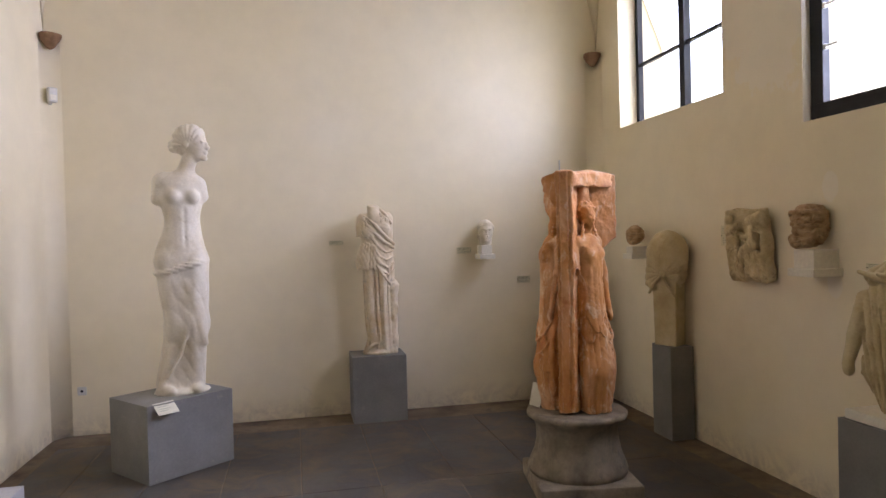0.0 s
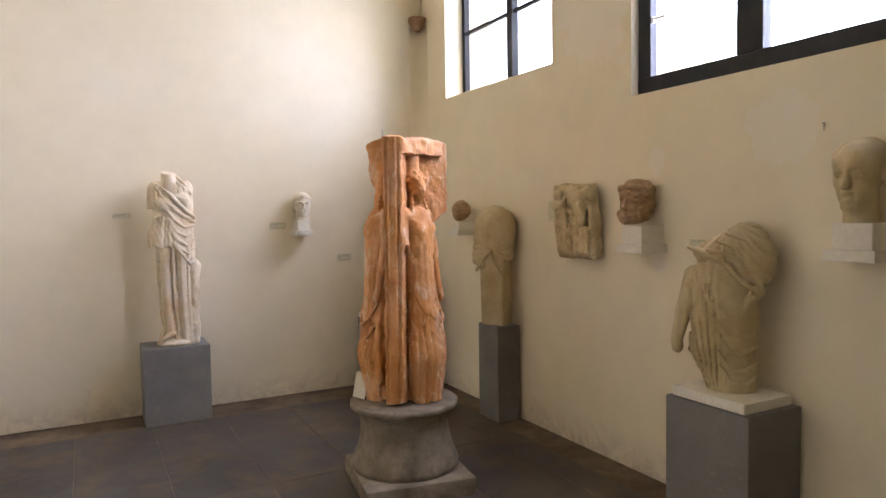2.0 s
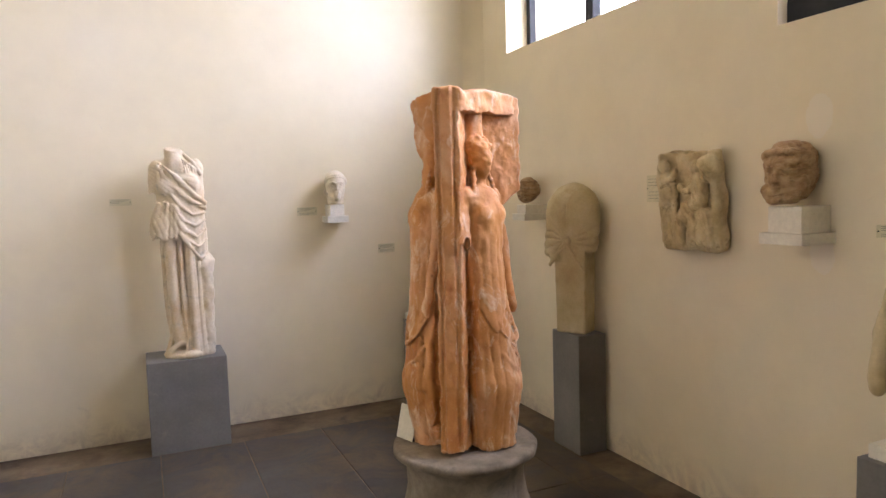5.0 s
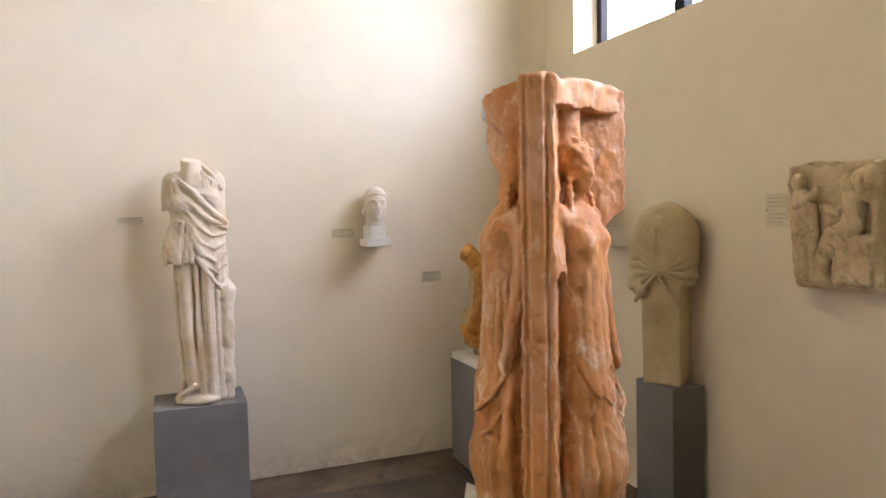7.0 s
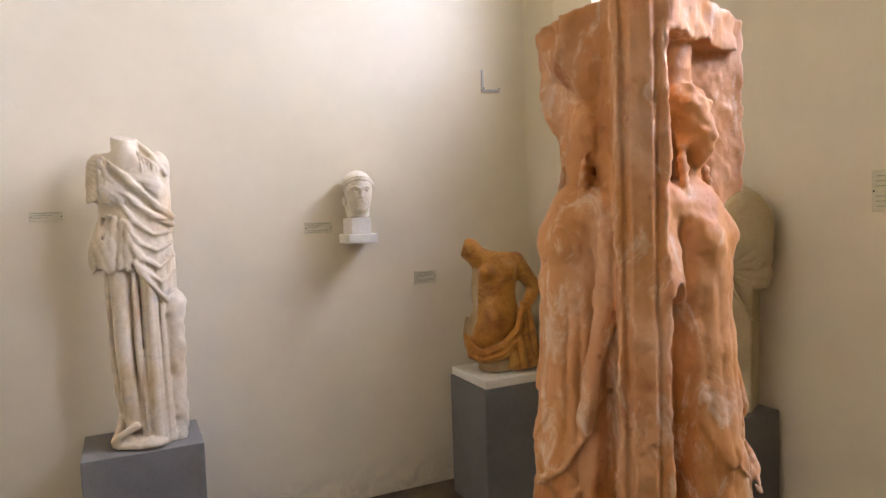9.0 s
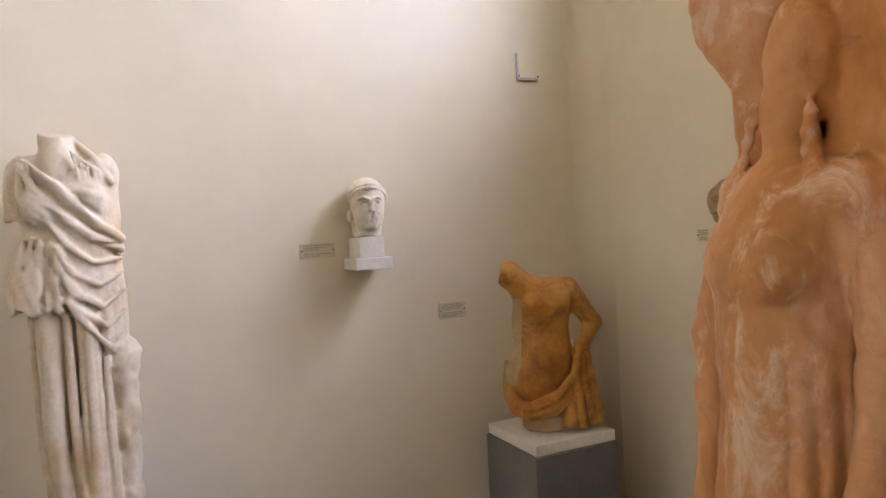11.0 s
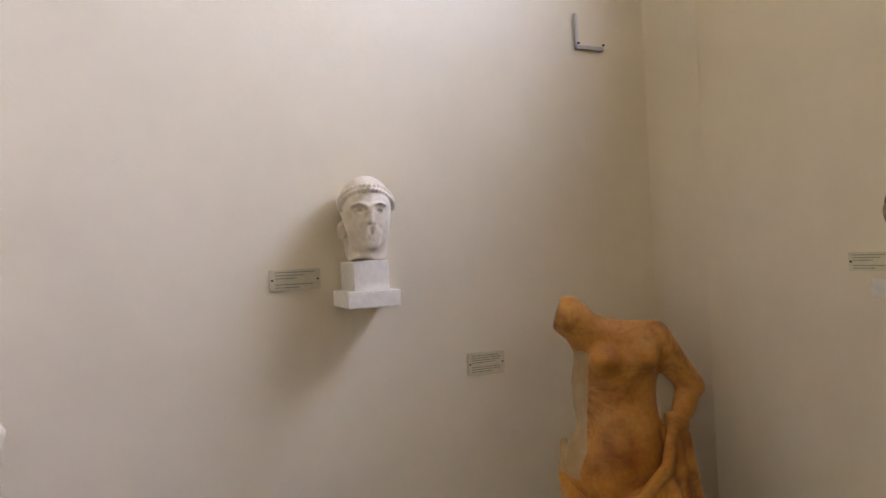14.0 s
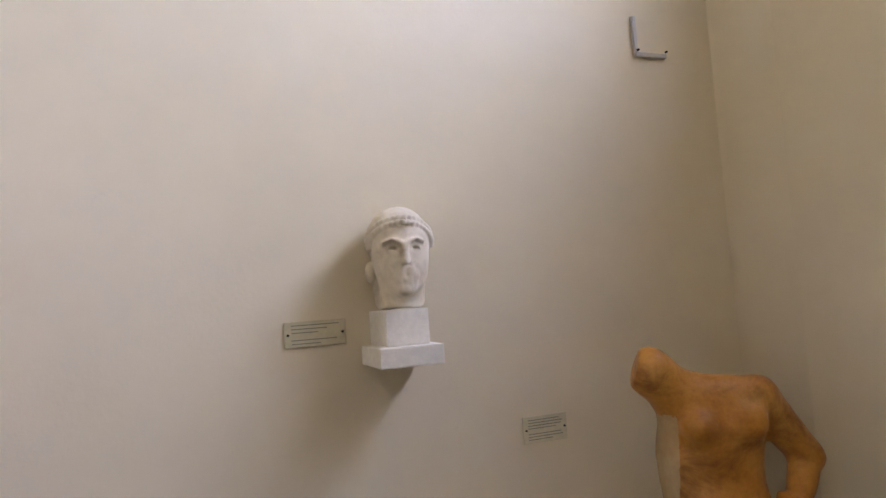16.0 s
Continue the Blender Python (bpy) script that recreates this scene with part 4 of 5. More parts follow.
def toga_torso(P):
    """A headless cloaked man: one arm hanging bare, the cloak drawn up over the far shoulder and bent arm."""
    x, y, z = P.T
    n, n2, n3 = vnoise(P, 6), vnoise(P, 15), vnoise(P, 34)
    d = smin(0.06, ell(P, (-0.02, 0, 0.52), (0.128, 0.100, 0.16)), cone(P, (0.0, 0, 0.45), (0.035, 0, 0.02), 0.118, 0.100), ell(P, (0.045, -0.035, 0.33), (0.090, 0.085, 0.15)))
    low = smin(0.03, cone(P, (-0.09, -0.01, 0.50), (-0.085, -0.01, 0.20), 0.060, 0.075), cone(P, (-0.085, -0.01, 0.20), (-0.025, -0.02, 0.03), 0.075, 0.060))
    d = smin(0.03, d, low)
    # long thin folds running together towards the foot
    t = np.clip(z / 0.6, 0, 1)
    u = (x + 0.045 + 0.055 * t) / (0.45 + 0.55 * t)
    side = step(x - 0.02 + 0.06 * t, -0.03, 0.03)
    d = d - (1 - side) * 0.0085 * ridges(u * 80 + 1.2 * n + 0.4 * n2, 0.45) * step(-z, -0.66, -0.55)
    for pts, r in (([(-0.105, -0.085, 0.53), (-0.075, -0.115, 0.28), (-0.045, -0.105, 0.03)], 0.008), ([(-0.070, -0.105, 0.50), (-0.040, -0.130, 0.25), (-0.030, -0.110, 0.02)], 0.013)):
        d = smax(0.005, d, -tube(P, pts, r * 0.6, r))
    # slack curving folds across the belly and thigh
    for k, (za, zb, xa) in enumerate(((0.42, 0.35, -0.05), (0.35, 0.26, -0.045), (0.28, 0.185, -0.035), (0.20, 0.11, -0.03), (0.13, 0.05, -0.02))):
        d = smin(0.014, d, tube(P, laid([(xa, za), (xa + 0.05, zb + 0.01), (xa + 0.11, zb), (0.13, zb + 0.03)], 0.165, 0.118, 0.002 + 0.002 * k), 0.007, 0.010))
    # cloak over breast, neck and shoulder
    sh = smin(0.05, ell(P, (0.105, 0.005, 0.57), (0.092, 0.108, 0.15)), cone(P, (0.085, 0.02, 0.71), (0.11, 0.01, 0.60), 0.078, 0.085), cone(P, (0.0, 0.0, 0.645), (0.09, 0.0, 0.63), 0.085, 0.10),
              cone(P, (-0.10, -0.03, 0.645), (0.0, -0.02, 0.64), 0.045, 0.085))
    ua = np.arctan2(z - 0.80, x - 0.02)
    sh = sh - 0.0065 * ridges(ua * 15 + 2.0 * n + 0.7 * n2, 0.45) - 0.003 * n2
    cut = 0.60 - 0.62 * np.clip(x + 0.06, 0, 0.13) - 0.10 * np.clip(x - 0.07, 0, 0.2) + 0.008 * np.sin(38 * x)
    sh = smax(0.006, sh, cut - z)
    d = smin(0.004, d, sh)
    d = smin(0.010, d, tube(P, [(-0.165, -0.05, 0.672), (-0.10, -0.085, 0.650), (-0.02, -0.110, 0.625)], 0.012, 0.022))
    for pts, r in (([(-0.08, 0.665), (0.02, 0.64), (0.11, 0.55), (0.15, 0.49)], 0.010), ([(-0.04, 0.705), (0.05, 0.675), (0.12, 0.60), (0.17, 0.53)], 0.009), ([(0.0, 0.60), (0.06, 0.53), (0.12, 0.48)], 0.014),
                   ([(0.0, 0.74), (0.08, 0.71), (0.15, 0.63)], 0.008)):
        d = smin(0.010, d, tube(P, laid(pts, 0.215, 0.112, 0.012), r, r * 0.8))
    # hanging flap under the wrapped forearm
    d = smin(0.006, d, tube(P, laid([(0.135, 0.475), (0.10, 0.43), (0.065, 0.365)], 0.18, 0.118, 0.0), 0.030, 0.008))
    d = smax(0.005, d, -tube(P, laid([(0.14, 0.455), (0.08, 0.462), (0.02, 0.52)], 0.19, 0.128, 0.004), 0.007))
    # bare arm, a little away from the body
    d = smin(0.012, d, cone(P, (-0.150, 0.0, 0.54), (-0.195, -0.01, 0.36), 0.042, 0.038))
    d = smin(0.008, d, cone(P, (-0.195, -0.01, 0.36), (-0.222, -0.04, 0.22), 0.037, 0.027), ell(P, (-0.218, -0.047, 0.195), (0.027, 0.032, 0.036)))
    top = 0.695 + 0.55 * np.clip(x + 0.165, 0, 0.185) - 0.9 * np.clip(x - 0.125, 0, 0.2)
    return smax(0.012, d, z - top + 0.006 * n2) - 0.0016 * n3


def hecate_pillar(P):
    """Three women standing back to back round a three-cornered pillar with jutting ribs and a broken cap."""
    z = P[:, 2]
    rad = np.hypot(P[:, 0], P[:, 1])
    ang = np.arctan2(P[:, 0], -P[:, 1])
    third = 2 * math.pi / 3
    k = np.round(ang / third)
    a = ang - k * third
    first = k == 0
    x, y = rad * np.sin(a), -rad * np.cos(a)
    q = np.stack([x, y, z], 1).astype(np.float32)
    xs = np.abs(x)
    n1, n2, n3 = vnoise(P, (7, 7, 4)), vnoise(P, (17, 17, 17)), vnoise(P, (42, 42, 42))
    shift = np.where(first, 0.026 * step(z, 0.3, 0.8), np.where(k == -1, 0.035, 0.0))
    x0 = x
    along, across = xs * 0.866 - y * 0.5, -(xs * 0.5 + y * 0.866)
    # jutting ribs with a moulded edge
    broken = step(ang, 0.2, 0.4) * step(-ang, -1.9, -1.7) * step(-z - 0.02 * n2 + 0.5 * (rad - 0.16), -1.03, -1.0)
    left = k == -1
    R = 0.258 + 0.025 * step(ang, 0.2, 0.4) * step(-ang, -1.9, -1.7) - 0.12 * broken + 0.034 * step(-z, -0.85, -0.0) + 0.004 * n1
    R = R - 0.014 * step(across, 0.024, 0.029) + 0.006 * step(across, 0.040, 0.043) - 0.004 * np.clip(n3, 0, 1)
    rear = step(np.abs(ang), 2.6, 2.8)
    R = R - rear * (0.06 * step(-z, -1.32, -1.2) + 0.07 * step(-z - 0.02 * n2, -1.1, -1.0))
    rib = smax(0.003, along - R, across - 0.056 - 0.004 * n2 - 0.006 * np.clip(n3, 0, 1))
    core = -y - np.where(left, 0.060 + 0.058 * step(x0, -0.05, 0.01), 0.088)
    d = smin(0.012, rib, core)
    # the standing figure of each third
    x = x + shift
    xs = np.abs(x)
    q = np.stack([x, y, z], 1).astype(np.float32)
    body = smin(0.035, ell(q, (0, -0.152, 0.96), (0.084, 0.074, 0.15)), cone(q, (0, -0.145, 0.88), (0, -0.150, 0.50), 0.078, 0.102),
                cone(q, (0, -0.155, 0.5), (0.0, -0.168, 0.27), 0.102, 0.124), cone(q, (0, -0.168, 0.27), (0, -0.145, 0.0), 0.124, 0.112))
    body = smin(0.025, body, cone(q, (-0.085, -0.13, 1.065), (0.085, -0.13, 1.065), 0.036, 0.036))
    body = smin(0.026, body, ell(q, (-0.040, -0.204, 0.99), (0.031, 0.026, 0.032)), ell(q, (0.040, -0.204, 0.99), (0.033, 0.024, 0.034)))
    fa = np.arctan2(x, -(y + 0.05))
    fade = 0.35 + 0.65 * step(vnoise(P, (6, 6, 3)), -0.5, 0.4)
    hem = 0.54 + 0.05 * np.sin(fa * 8 + 0.6) + 0.25 * np.abs(fa) * 0.3
    over = step(z - hem, -0.004, 0.004)
    pleat = ridges(fa * 17 + 1.1 * vnoise(P, (6, 6, 1.2)) + 0.6 * z, 0.45)
    w = step(-z, -0.93, -0.86)
    body = body - 0.011 * over - w * fade * 0.0070 * pleat - 0.002 * n2
    body = body - (1 - over) * 0.006 * ridges((z * 0.7 + x * 0.8) * 40 + 2.5 * n1, 0.5) * step(x, 0.0, 0.05)
    for zz in (0.46, 0.36, 0.25):
        body = smin(0.012, body, tube(q, [(-0.035, -0.262, zz + 0.06), (0.03, -0.286, zz - 0.02), (0.085, -0.255, zz + 0.02), (0.115, -0.20, zz + 0.10)], 0.007, 0.009))
    body = smin(0.014, body, tube(q, [(0.095, -0.17, 0.62), (0.135, -0.205, 0.34), (0.12, -0.19, 0.12)], 0.014, 0.026) - 0.004 * n2)
    body = smin(0.014, body, tube(q, [(-0.085, -0.18, 0.62), (-0.115, -0.205, 0.32), (-0.10, -0.19, 0.14)], 0.012, 0.024) - 0.004 * n2)
    # straps and arms hanging beside the ribs
    body = smin(0.006, body, tube(q, [(-0.075, -0.165, 1.085), (0.0, -0.222, 0.985), (0.05, -0.225, 0.91)], 0.0055))
    arm = smin(0.015, cone(q, (0.108, -0.125, 1.05), (0.140, -0.150, 0.87), 0.032, 0.029), cone(q, (0.140, -0.150, 0.87), (0.128, -0.195, 0.64), 0.029, 0.021))
    hand = ell(q, (0.126, -0.205, 0.605), (0.020, 0.024, 0.042))
    stump = cone(q, (-0.108, -0.125, 1.05), (-0.140, -0.165, 0.885), 0.033, 0.031)
    low_arm = np.where(first, 1.0, cone(q, (-0.140, -0.160, 0.87), (-0.128, -0.195, 0.62), 0.029, 0.021))
    body = smin(0.012, body, smin(0.012, arm, hand), stump, low_arm)
    body = smax(0.005, body, np.where(first, -(ell(q, (-0.143, -0.178, 0.865), (0.023, 0.034, 0.042)) + 0.004 * n3), -1.0))
    # braids over the shoulders
    braid = tube(np.stack([xs, y, z], 1), [(0.046, -0.15, 1.185), (0.072, -0.172, 1.07), (0.072, -0.196, 0.95)], 0.0095) - 0.0016 * np.sin(z * 260) - 0.003 * n3
    body = smin(0.005, body, braid)
    neck = cone(q, (0, -0.130, 1.08), (0, -0.142, 1.18), 0.040, 0.034)
    face = smin(0.02, ell(q, (0, -0.140, 1.235), (0.050, 0.058, 0.062)), ell(q, (0, -0.158, 1.195), (0.036, 0.042, 0.048)))
    face = smin(0.006, face, cone(q, (0, -0.196, 1.235), (0, -0.206, 1.208), 0.006, 0.008), ell(q, (0, -0.192, 1.183), (0.014, 0.008, 0.005)))
    eye = ell(np.stack([xs, y, z], 1), (0.020, -0.199, 1.232), (0.012, 0.010, 0.008))
    face = smax(0.006, face, -eye) - 0.005 * n3 - 0.004 * n2
    hair = ell(q, (0, -0.126, 1.272), (0.062, 0.066, 0.052)) - 0.009 * vnoise(P, 60) - 0.005 * n3
    face = np.where(left, ell(q, (0.012, -0.128, 1.235), (0.055, 0.040, 0.082)) - 0.006 * n2, face)
    hair = np.where(left, 1.0, hair)
    post = np.where(left, 1.0, 0.0) + cone(q, (0, -0.10, 1.25), (0, -0.105, 1.46), 0.046, 0.05)
    body = smin(0.010, body, neck, smin(0.004, face, hair), post)
    d = smin(0.012, d, body)
    # the cap over the niches, broken away in places
    depth = np.where(first, 0.182, 0.170) + 0.012 * n2
    depth = np.where(left, 0.060 + 0.052 * step(x0, -0.05, 0.01) + 0.120 * step(-x0, -0.06, 0.02) * step(z, 1.22, 1.44) + 0.014 * n2 + 0.008 * n3, depth)
    cap = smax(0.006, -y - depth, np.where(left, 1.22, 1.415) + 0.004 * n2 - z, along - 0.245)
    d = smin(0.004, d, cap)
    top = 1.518 + 0.010 * n1 + 0.005 * n2 - 0.22 * np.clip(rad - 0.12, 0, 0.2) * (1 - step(-np.abs(ang + third / 2), -0.35, -0.2))
    d = smax(0.008, d, z - top, -(z - 0.02 * vnoise(P, (9, 9, 1)) - 0.008))
    chip = np.clip(vnoise(P, (11, 11, 7)) - 0.35, 0, 1)
    return d + 0.012 * chip - 0.0035 * vnoise(P, 30) - 0.0022 * vnoise(P, 70)


# ---- exhibits ----
pedestal(-1.073, 5.175, -0.413, 5.685, 0.53, "grey painted square pedestal set askew on the floor", 40)
carve("statue", aphrodite, (-0.3, -0.28, -0.02), (0.32, 0.28, 2.02), 0.008, MARBLE, pose(-0.655, 5.47, 0.532, 0, 0, 14) @ Matrix.Diagonal((0.97, 1, 0.995, 1)),
      "white marble half-nude statue without arms on a grey pedestal", "statue")

pedestal(0.617, 6.11, 1.092, YB - 0.004, 0.582, "grey painted square pedestal against the wall")
carve("statue", draped_woman, (-0.26, -0.26, -0.02), (0.26, 0.22, 1.38), 0.006, MARBLE_WORN, pose(0.872, 6.29, 0.584, 0, 0, -3) @ Matrix.Diagonal((0.92, 1, 1, 1)),
      "headless draped marble statue of a woman on a grey pedestal", "statue")

bracket("N", 1.846, 1.996, 1.394, 1.44, 1.522, 0.175, 0.024, "white stepped wall bracket under a goddess head")
carve("bust", goddess_head, (-0.13, -0.15, -0.02), (0.13, 0.15, 0.27), 0.0033, CREAM_MARBLE, pose(1.928, 6.385, 1.522, 0, 0, -9),
      "white marble head with curls and broken nose on a bracket", "bust")

pedestal(2.392, 5.945, 2.785, 6.335, 0.65, "grey painted square pedestal in the corner")
slab(2.400, 5.953, 0.652, 2.776, 6.327, 0.697, "white plinth slab on the corner pedestal")
carve("marble_torso", torso, (-0.27, -0.22, -0.02), (0.31, 0.2, 0.74), 0.005, AMBER, pose(2.59, 6.14, 0.698, 0, 0, -30),
      "amber stained marble torso with cloth round the hips", "statue", torso_plaster, CREAM)

pedestal(2.93, 4.87, XR - 0.02, 5.143, 0.718, "narrow grey painted pedestal against the wall")
carve("herm", herm, (-0.27, -0.2, -0.02), (0.27, 0.2, 0.93), 0.007, TAN, pose(3.0, 5.0, 0.72, 0, 0, -62) @ Matrix.Diagonal((0.82, 0.86, 1, 1)),
      "headless tan marble herm wrapped in a cloak on a pedestal", "statue")

bracket("E", 5.48, 5.641, 1.381, 1.425, 1.485, 0.194, 0.024, "white stepped wall bracket under a broken head")
carve("bust", broken_head, (-0.12, -0.12, -0.02), (0.12, 0.12, 0.2), 0.004, BROWN, pose(3.03, 5.56, 1.49, 0, 0, -60),
      "small brown broken marble head on a white bracket", "bust")

carve("relief_slab", relief, (-0.23, -0.12, -0.03), (0.23, 0.09, 0.49), 0.005, SANDSTONE, pose(3.095, 4.125, 1.262, 6, 0, -90) @ Matrix.Diagonal((1, 1, 1.08, 1)),
      "worn carved marble relief slab hung on the wall", "relief")

bracket("E", 3.44, 3.64, 1.327, 1.372, 1.478, 0.194, 0.024, "white stepped wall bracket under a bearded head")
carve("bust", bearded_head, (-0.15, -0.16, -0.02), (0.15, 0.15, 0.29), 0.005, BROWN, pose(3.03, 3.57, 1.478, 0, 0, -78) @ Matrix.Diagonal((0.90, 0.92, 1.0, 1)),
      "brown crusted bearded marble head on a white bracket", "bust")

pedestal(2.762, 2.62, XR - 0.02, 3.085, 0.66, "grey painted pedestal under a cloaked torso")
slab(2.78, 2.655, 0.662, XR - 0.04, 3.06, 0.71, "white plinth slab under the cloaked torso")
carve("marble_torso", toga_torso, (-0.29, -0.24, -0.02), (0.29, 0.2, 0.86), 0.006, TAN, pose(2.95, 2.885, 0.712, 0, 0, -55),
      "headless cloaked marble torso with one bare arm", "statue")

bracket("E", 2.215, 2.423, 1.345, 1.392, 1.50, 0.194, 0.024, "white stepped wall bracket under a portrait head")
carve("bust", portrait_head, (-0.17, -0.2, -0.02), (0.17, 0.2, 0.4), 0.006, TAN, pose(3.02, 2.32, 1.50, 0, 0, -82) @ Matrix.Diagonal((0.92, 0.94, 0.94, 1)),
      "pale tan marble portrait head on a white bracket", "bust")


def column_drum():
    """A worn fluted column piece: waisted, with a broad rim, on a square base slab."""
    prof = [(0.33, 0.0), (0.335, 0.03), (0.315, 0.08), (0.285, 0.14), (0.270, 0.21), (0.272, 0.28), (0.288, 0.325), (0.318, 0.345), (0.335, 0.355), (0.337, 0.375), (0.325, 0.385)]

    def flute(a, z):
        return 0.006 * math.sin(14 * a) * math.exp(-((z - 0.2) / 0.09) ** 2) + 0.008 * noise.noise((3 * math.cos(a), 3 * math.sin(a), 8 * z))
    ob = link_mesh("column_base", lathe_bm(prof, 96, flute), GREYSTONE, True)
    ob.matrix_world = pose(1.89, 4.27, 0.10) @ Matrix.Diagonal((0.94, 0.94, 1, 1))
    tagged(ob, "worn grey stone column base carrying a pink statue", "column base")
    bm = box_bm(-0.31, -0.31, 0, 0.31, 0.31, 0.10, 0.012)
    pl = link_mesh("plinth_slab", bm, GREYSTONE)
    pl.matrix_world = pose(1.88, 4.22, 0.0, 0, 0, -9)
    tagged(pl, "square grey stone slab on the floor", "plinth slab")


column_drum()
carve("statue", hecate_pillar, (-0.34, -0.34, -0.02), (0.34, 0.34, 1.56), 0.005, PINK, pose(1.925, 4.312, 0.484, 0, 0, 21) @ Matrix.Diagonal((0.93, 0.93, 1, 1)),
      "pink stained marble pillar of three standing women", "statue")

TEXT = [1.0, 0.75, 0.55, 0.0, 0.95, 0.6]
wall_label("N", 0.462, 0.593, 1.56, 1.602, TEXT[:4], "small cream label plate on the wall")
wall_label("N", 1.664, 1.809, 1.448, 1.508, TEXT, "small clear label plate beside the goddess head")
wall_label("N", 2.264, 2.395, 1.144, 1.214, [0.9, 1, 0.95, 0.8, 0.0, 0.95, 1, 0.7], "small clear label plate beside the corner torso")
wall_label("E", 4.385, 4.522, 1.494, 1.636, [0.9, 1, 0.8, 0, 0.9, 1, 0.7], "tall clear label plate beside the relief")
wall_label("E", 3.121, 3.28, 1.358, 1.406, TEXT, "small clear label plate beside the bearded head")
wall_label("E", 5.70, 5.831, 1.435, 1.485, TEXT, "small clear label plate beside the broken head")


# ---- small fittings ----
def card_stand():
    """A white caption card on a small dark tilted holder at the pedestal's edge."""
    top = new("caption_card")
    card = box_bm(-0.075, -0.052, 0.0, 0.075, 0.052, 0.004, 0.001, 1)
    card.transform(pose(0, -0.036, -0.028, 40))
    back = box_bm(-0.06, -0.03, -0.06, 0.06, -0.002, -0.045, 0.001, 1)
    part("card", card, CARD, top)
    part("holder", back, BLACK, top)
    lines = [(0.030, 0.9), (0.015, 0.7), (-0.005, 0.8), (-0.02, 0.6)]
    for v, ln in lines:
        b = box_bm(-0.058, v - 0.0015, 0.0042, -0.058 + 0.11 * ln, v + 0.0015, 0.0048)
        b.transform(pose(0, -0.036, -0.028, 40))
        part("print_line", b, INK, top)
    ux, uy = math.cos(radians(40)), math.sin(radians(40))
    top.matrix_world = pose(-0.839 + 0.12 * ux, 5.035 + 0.12 * uy, 0.528, 0, 0, 40)
    tagged(top, "white caption card tilted on the pedestal's edge", "caption card")


card_stand()


def leaning_card():
    top = new("caption_card")
    part("card", box_bm(-0.055, -0.002, 0.0, 0.055, 0.002, 0.15, 0.001, 1), CARD, top)
    part("foot", box_bm(-0.045, 0.0025, 0.0, 0.045, 0.03, 0.012, 0.002, 1), BLACK, top)
    top.matrix_world = pose(1.655, 4.40, 0.4875, -14, 0, -72)
    tagged(top, "cream caption card leaning against the pink statue", "caption card")


leaning_card()


def loose_pedestal():
    pedestal(-1.72, 3.38, -1.16, 3.88, 0.45, "low pale grey painted pedestal by the wall", 0, WHITE_GREY)


WHITE_GREY = surface("pale grey painted board", (0.42, 0.41, 0.40), (0.37, 0.36, 0.35), (0.46, 0.45, 0.44), 3.0, 60, 0.55, 0.1, 0.001)
loose_pedestal()


def alarm_sensor():
    top = new("alarm_sensor")
    part("housing", box_bm(-0.035, -0.05, -0.06, 0.035, 0.0, 0.06, 0.014, 3), PLASTIC, top)
    part("lens_window", box_bm(-0.024, -0.053, -0.045, 0.024, -0.047, 0.0, 0.004, 2), WHITE, top)
    part("mount", box_bm(-0.012, -0.005, -0.075, 0.012, 0.045, -0.045, 0.004, 1), METAL, top)
    top.matrix_world = pose(-1.79, 6.425, 2.872, 0, 0, 45)
    tagged(top, "off-white plastic alarm sensor in the corner of the walls", "sensor")


alarm_sensor()


def wall_socket():
    top = new("wall_socket")
    part("plate", box_bm(-0.036, -0.010, -0.036, 0.036, 0.0, 0.036, 0.006, 2), PLASTIC, top)
    hole = lathe_bm([(0.012, 0.0), (0.012, 0.002), (0.009, 0.003)], 20)
    hole.transform(pose(0, -0.0095, 0, 90))
    part("socket", hole, BLACK, top)
    top.matrix_world = pose(-1.643, YB, 0.38)
    tagged(top, "off-white wall socket low on the wall", "socket")


wall_socket()


def label_holder():
    """An empty L of metal edging screwed to the wall."""
    top = new("metal_bracket")
    part("upright", box_bm(-0.006, -0.012, 0.0, 0.006, 0.0, 0.112, 0.002, 1), PLASTIC, top)
    part("rail", box_bm(-0.006, -0.016, -0.012, 0.106, 0.0, 0.001, 0.002, 1), METAL, top)
    for px, pz in ((0.0, 0.006), (0.102, 0.006)):
        s = lathe_bm([(0.0035, 0.0), (0.0035, 0.006), (0.002, 0.008)], 10)
        s.transform(pose(px, -0.015 if pz < 0.1 else 0.0, pz, 90))
        part("screw", s, BLACK, top)
    top.matrix_world = pose(2.728, YB, 2.226)
    tagged(top, "L-shaped remnant of metal edging screwed to the wall", "bracket")


label_holder()


def wall_hook():
    bm = lathe_bm([(0.0025, 0.0), (0.0025, 0.014), (0.004, 0.015), (0.004, 0.018)], 10)
    bm.transform(pose(0, 0, 0, 0, -90))
    box_bm(-0.010, -0.002, -0.03, -0.006, 0.002, 0.006, 0.001, 1, bm=bm)
    ob = link_mesh("wall_hook", bm, METAL)
    ob.matrix_world = pose(XR, 2.543, 1.93)
    tagged(ob, "small grey metal hook in the wall", "hook")


wall_hook()


def red_plug():
    top = new("extension_plug")
    part("body", box_bm(-0.03, -0.02, -0.02, 0.03, 0.02, 0.02, 0.006, 2), RED, top)
    part("base", box_bm(-0.035, -0.012, -0.08, 0.035, 0.02, -0.02, 0.004, 1), BLACK, top)
    top.matrix_world = pose(3.05, YB - 0.022, 0.36)
    tagged(top, "small red and black plug on the wall behind the pedestal", "plug")


red_plug()
wall_label("E", 2.44, 2.50, 1.40, 1.47, TEXT, "small clear label plate beside the portrait head")


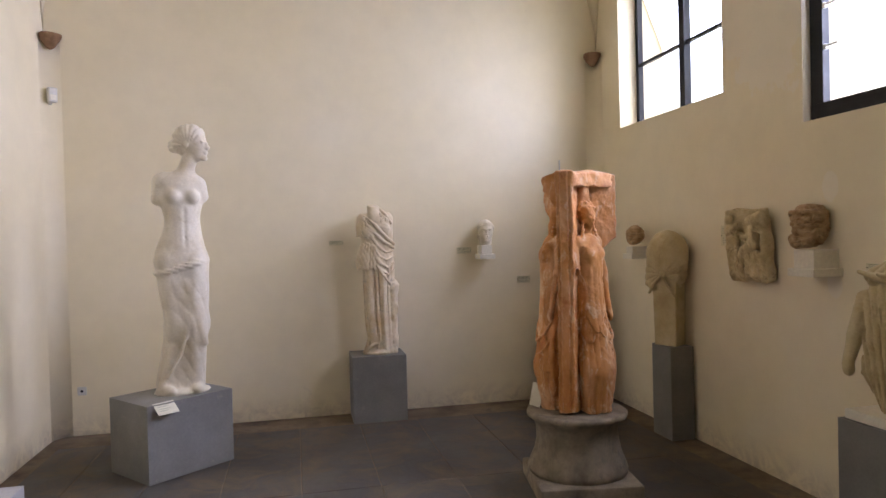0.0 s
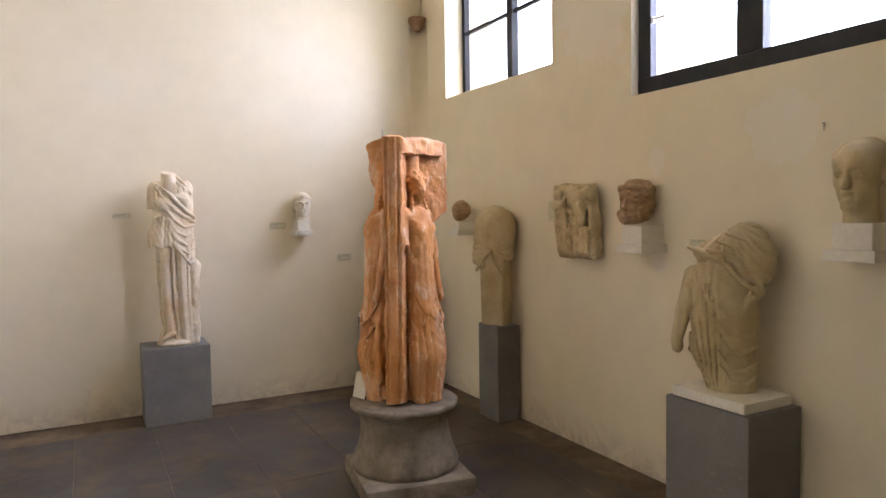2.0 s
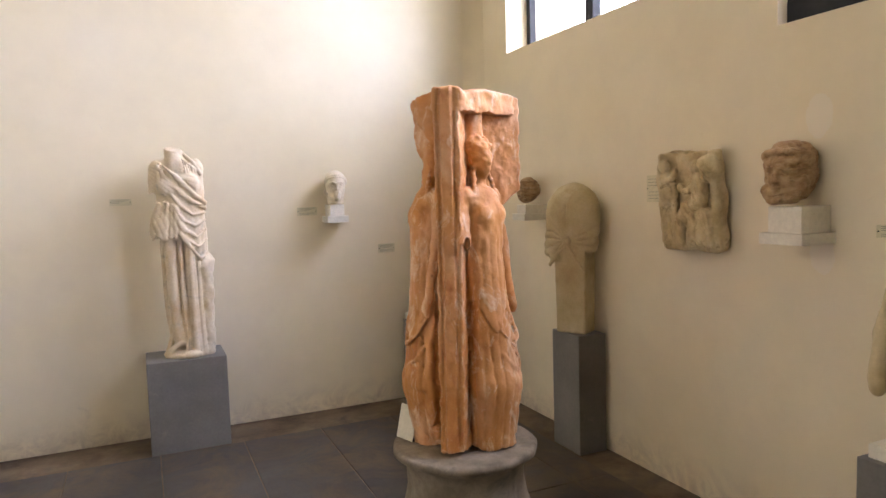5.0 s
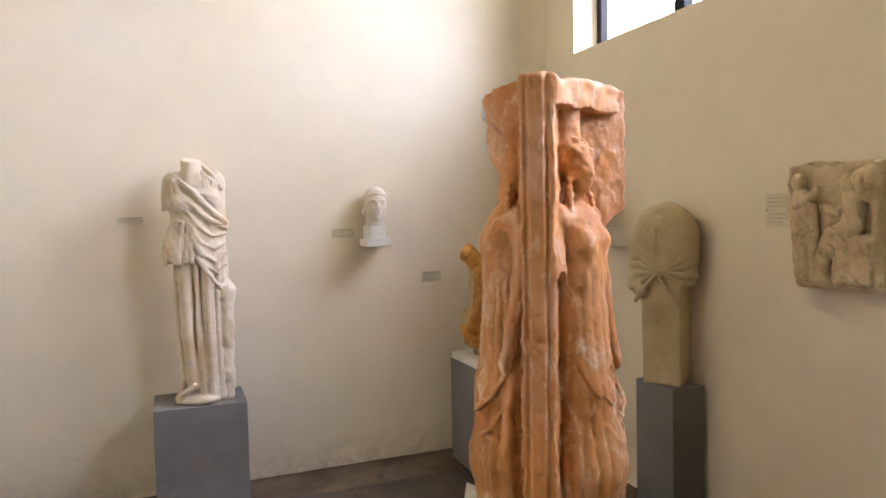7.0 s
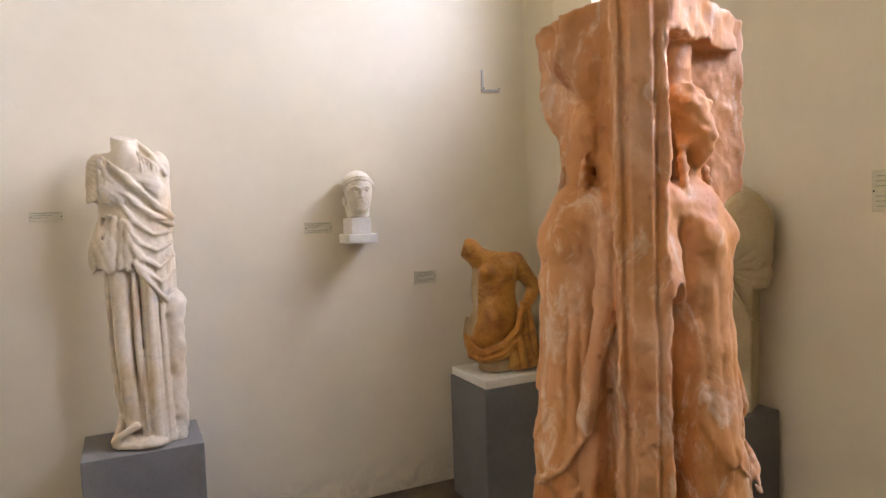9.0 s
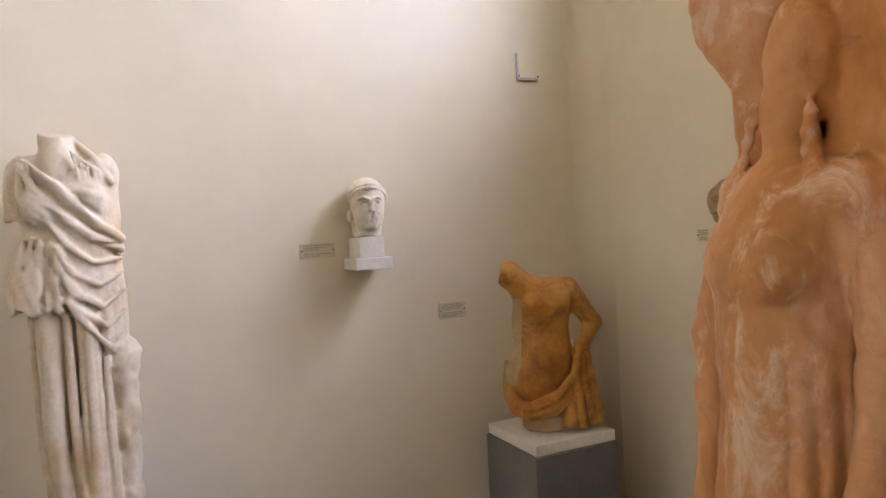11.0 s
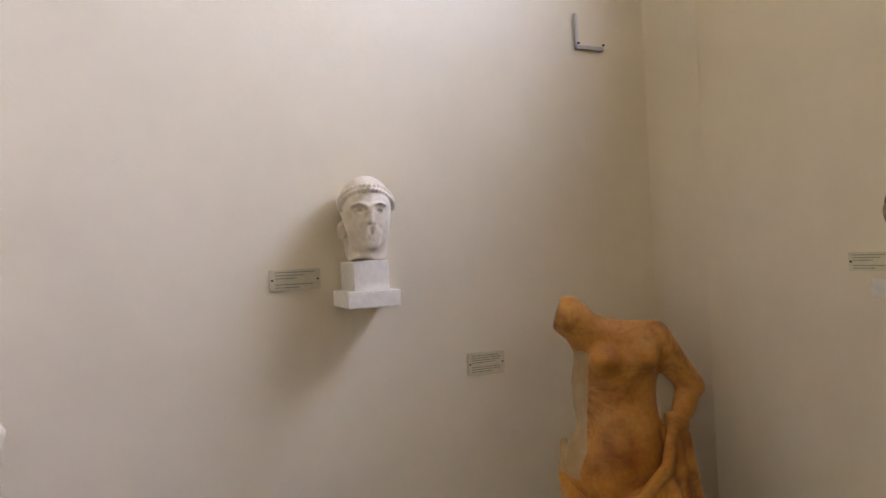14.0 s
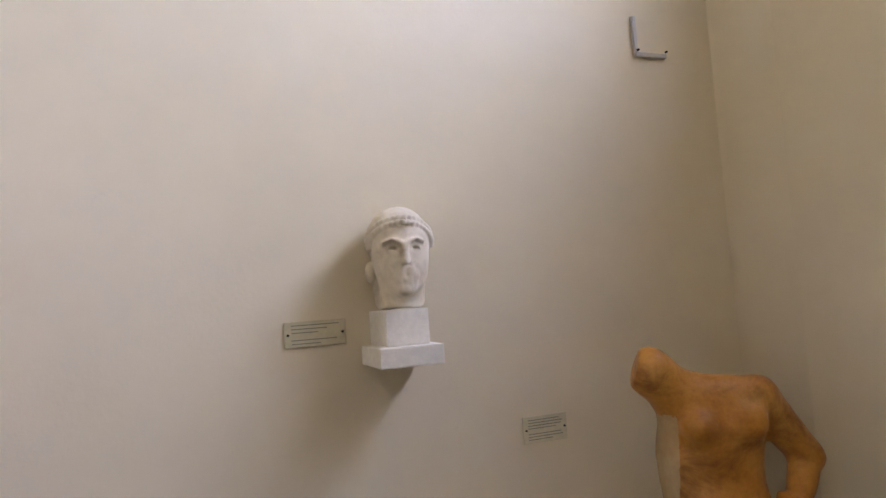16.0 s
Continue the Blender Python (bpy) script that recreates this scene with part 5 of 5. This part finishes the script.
def pale_bars():
    """Two short pale bars with end blocks beside the outer stile of the wide window."""
    for z in (2.66, 2.90):
        bm = box_bm(3.205, 3.52, z - 0.006, 3.215, 3.618, z + 0.006, 0.002, 1)
        box_bm(3.198, 3.60, z - 0.02, 3.222, 3.62, z + 0.012, 0.003, 1, bm=bm)
        ob = link_mesh("pale_bar", bm, PLASTIC)
        ob.parent = bpy.data.objects["window_2"]
        ob.matrix_parent_inverse = Matrix.Translation(bpy.data.objects["window_2"].location).inverted()


pale_bars()


def corner_fillet(x, sx):
    """Plaster rounded into the corner of two walls."""
    bm = bmesh.new()
    r, e = 0.16, 0.003
    pts = []
    for i in range(9):
        a = math.pi / 2 * i / 8
        pts.append((x - sx * (r - r * math.sin(a)) - sx * -e, YB - (r - r * math.cos(a)) + e))
    pts.append((x + sx * e, YB + e))
    lo = [bm.verts.new((px, py, 0.0)) for px, py in pts]
    hi = [bm.verts.new((px, py, 3.30)) for px, py in pts]
    n = len(pts)
    for i in range(n):
        bm.faces.new((lo[i], lo[(i + 1) % n], hi[(i + 1) % n], hi[i]))
    bm.faces.new(lo)
    bm.faces.new(hi)
    bmesh.ops.recalc_face_normals(bm, faces=bm.faces)
    ob = link_mesh("trim", bm, WALL, True)
    ob.data.polygons.foreach_set("use_smooth", [len(p.vertices) == 4 for p in ob.data.polygons])
    tagged(ob, "rounded plaster corner between two walls", "trim", kind="structure")


corner_fillet(XR, 1)
corner_fillet(XL, -1)


# ---- floor slabs ----
def floor_slabs():
    floor_ob = bpy.data.objects["floor"]
    step_x, x_edge, y_edge, gap = 0.508, 2.93, 6.12, 0.004
    xs = [XL + 0.12] + [0.665 + step_x * k for k in range(-4, 5)] + [x_edge]
    ys = [y_edge - 1.524 * k for k in range(7)]
    shared = {}
    for i, (a, b) in enumerate(zip(xs, xs[1:])):
        for j, (d, c) in enumerate(zip(ys, ys[1:])):
            w, h = round(b - a - gap, 3), round(d - c - gap, 3)
            if (w, h) not in shared:
                bm = bmesh.new()
                e = 0.004
                lo = [bm.verts.new((sx * w / 2, sy * h / 2, -0.012)) for sx, sy in ((-1, -1), (1, -1), (1, 1), (-1, 1))]
                mi = [bm.verts.new((sx * w / 2, sy * h / 2, -e)) for sx, sy in ((-1, -1), (1, -1), (1, 1), (-1, 1))]
                hi = [bm.verts.new((sx * (w / 2 - e), sy * (h / 2 - e), 0.0)) for sx, sy in ((-1, -1), (1, -1), (1, 1), (-1, 1))]
                bm.faces.new(hi)
                for r0, r1 in ((lo, mi), (mi, hi)):
                    for k in range(4):
                        bm.faces.new((r0[k], r0[(k + 1) % 4], r1[(k + 1) % 4], r1[k]))
                me = bpy.data.meshes.new("slab")
                bm.to_mesh(me)
                bm.free()
                me.materials.append(FLOOR_SLAB)
                shared[(w, h)] = me
            ob = new("slab", shared[(w, h)])
            ob.parent = floor_ob
            ob.location = ((a + b) / 2, (c + d) / 2, -0.0008 * ((i * 7 + j * 5) % 4))


def slab_material():
    """Dark worn stone; each slab a little different in tone, dust trodden across the joints."""
    m, nt, bsdf = mat("dark stone slab")
    geo = nt.nodes.new("ShaderNodeNewGeometry").outputs["Position"]
    info = nt.nodes.new("ShaderNodeObjectInfo").outputs["Random"]
    broad = noise_tex(nt, geo, 1.6, 5, 0.6)
    grain = noise_tex(nt, geo, 45, 6, 0.7)
    c = ramp(nt, broad, [(0.3, (0.036, 0.031, 0.027)), (0.5, (0.062, 0.053, 0.044)), (0.72, (0.10, 0.086, 0.070))])
    c = mix(nt, 0.5, c, ramp(nt, info, [(0.0, grey(0.72)), (1.0, grey(1.0))]), "MULTIPLY")
    c = mix(nt, 0.4, c, ramp(nt, grain, [(0.3, grey(0.6)), (0.7, grey(1.0))]), "MULTIPLY")
    dust = noise_tex(nt, geo, 2.7, 7, 0.7, None, 0.8)
    c = mix(nt, ramp(nt, dust, [(0.44, grey(0)), (0.70, grey(0.8))]), c, (0.175, 0.122, 0.068))
    nt.links.new(c, bsdf.inputs["Base Color"])
    rr = ramp(nt, dust, [(0.4, grey(0.6)), (0.7, grey(0.85))])
    nt.links.new(rr, bsdf.inputs["Roughness"])
    bump(nt, bsdf, grain, 0.3, 0.002)
    return m


FLOOR_SLAB = slab_material()
floor_slabs()
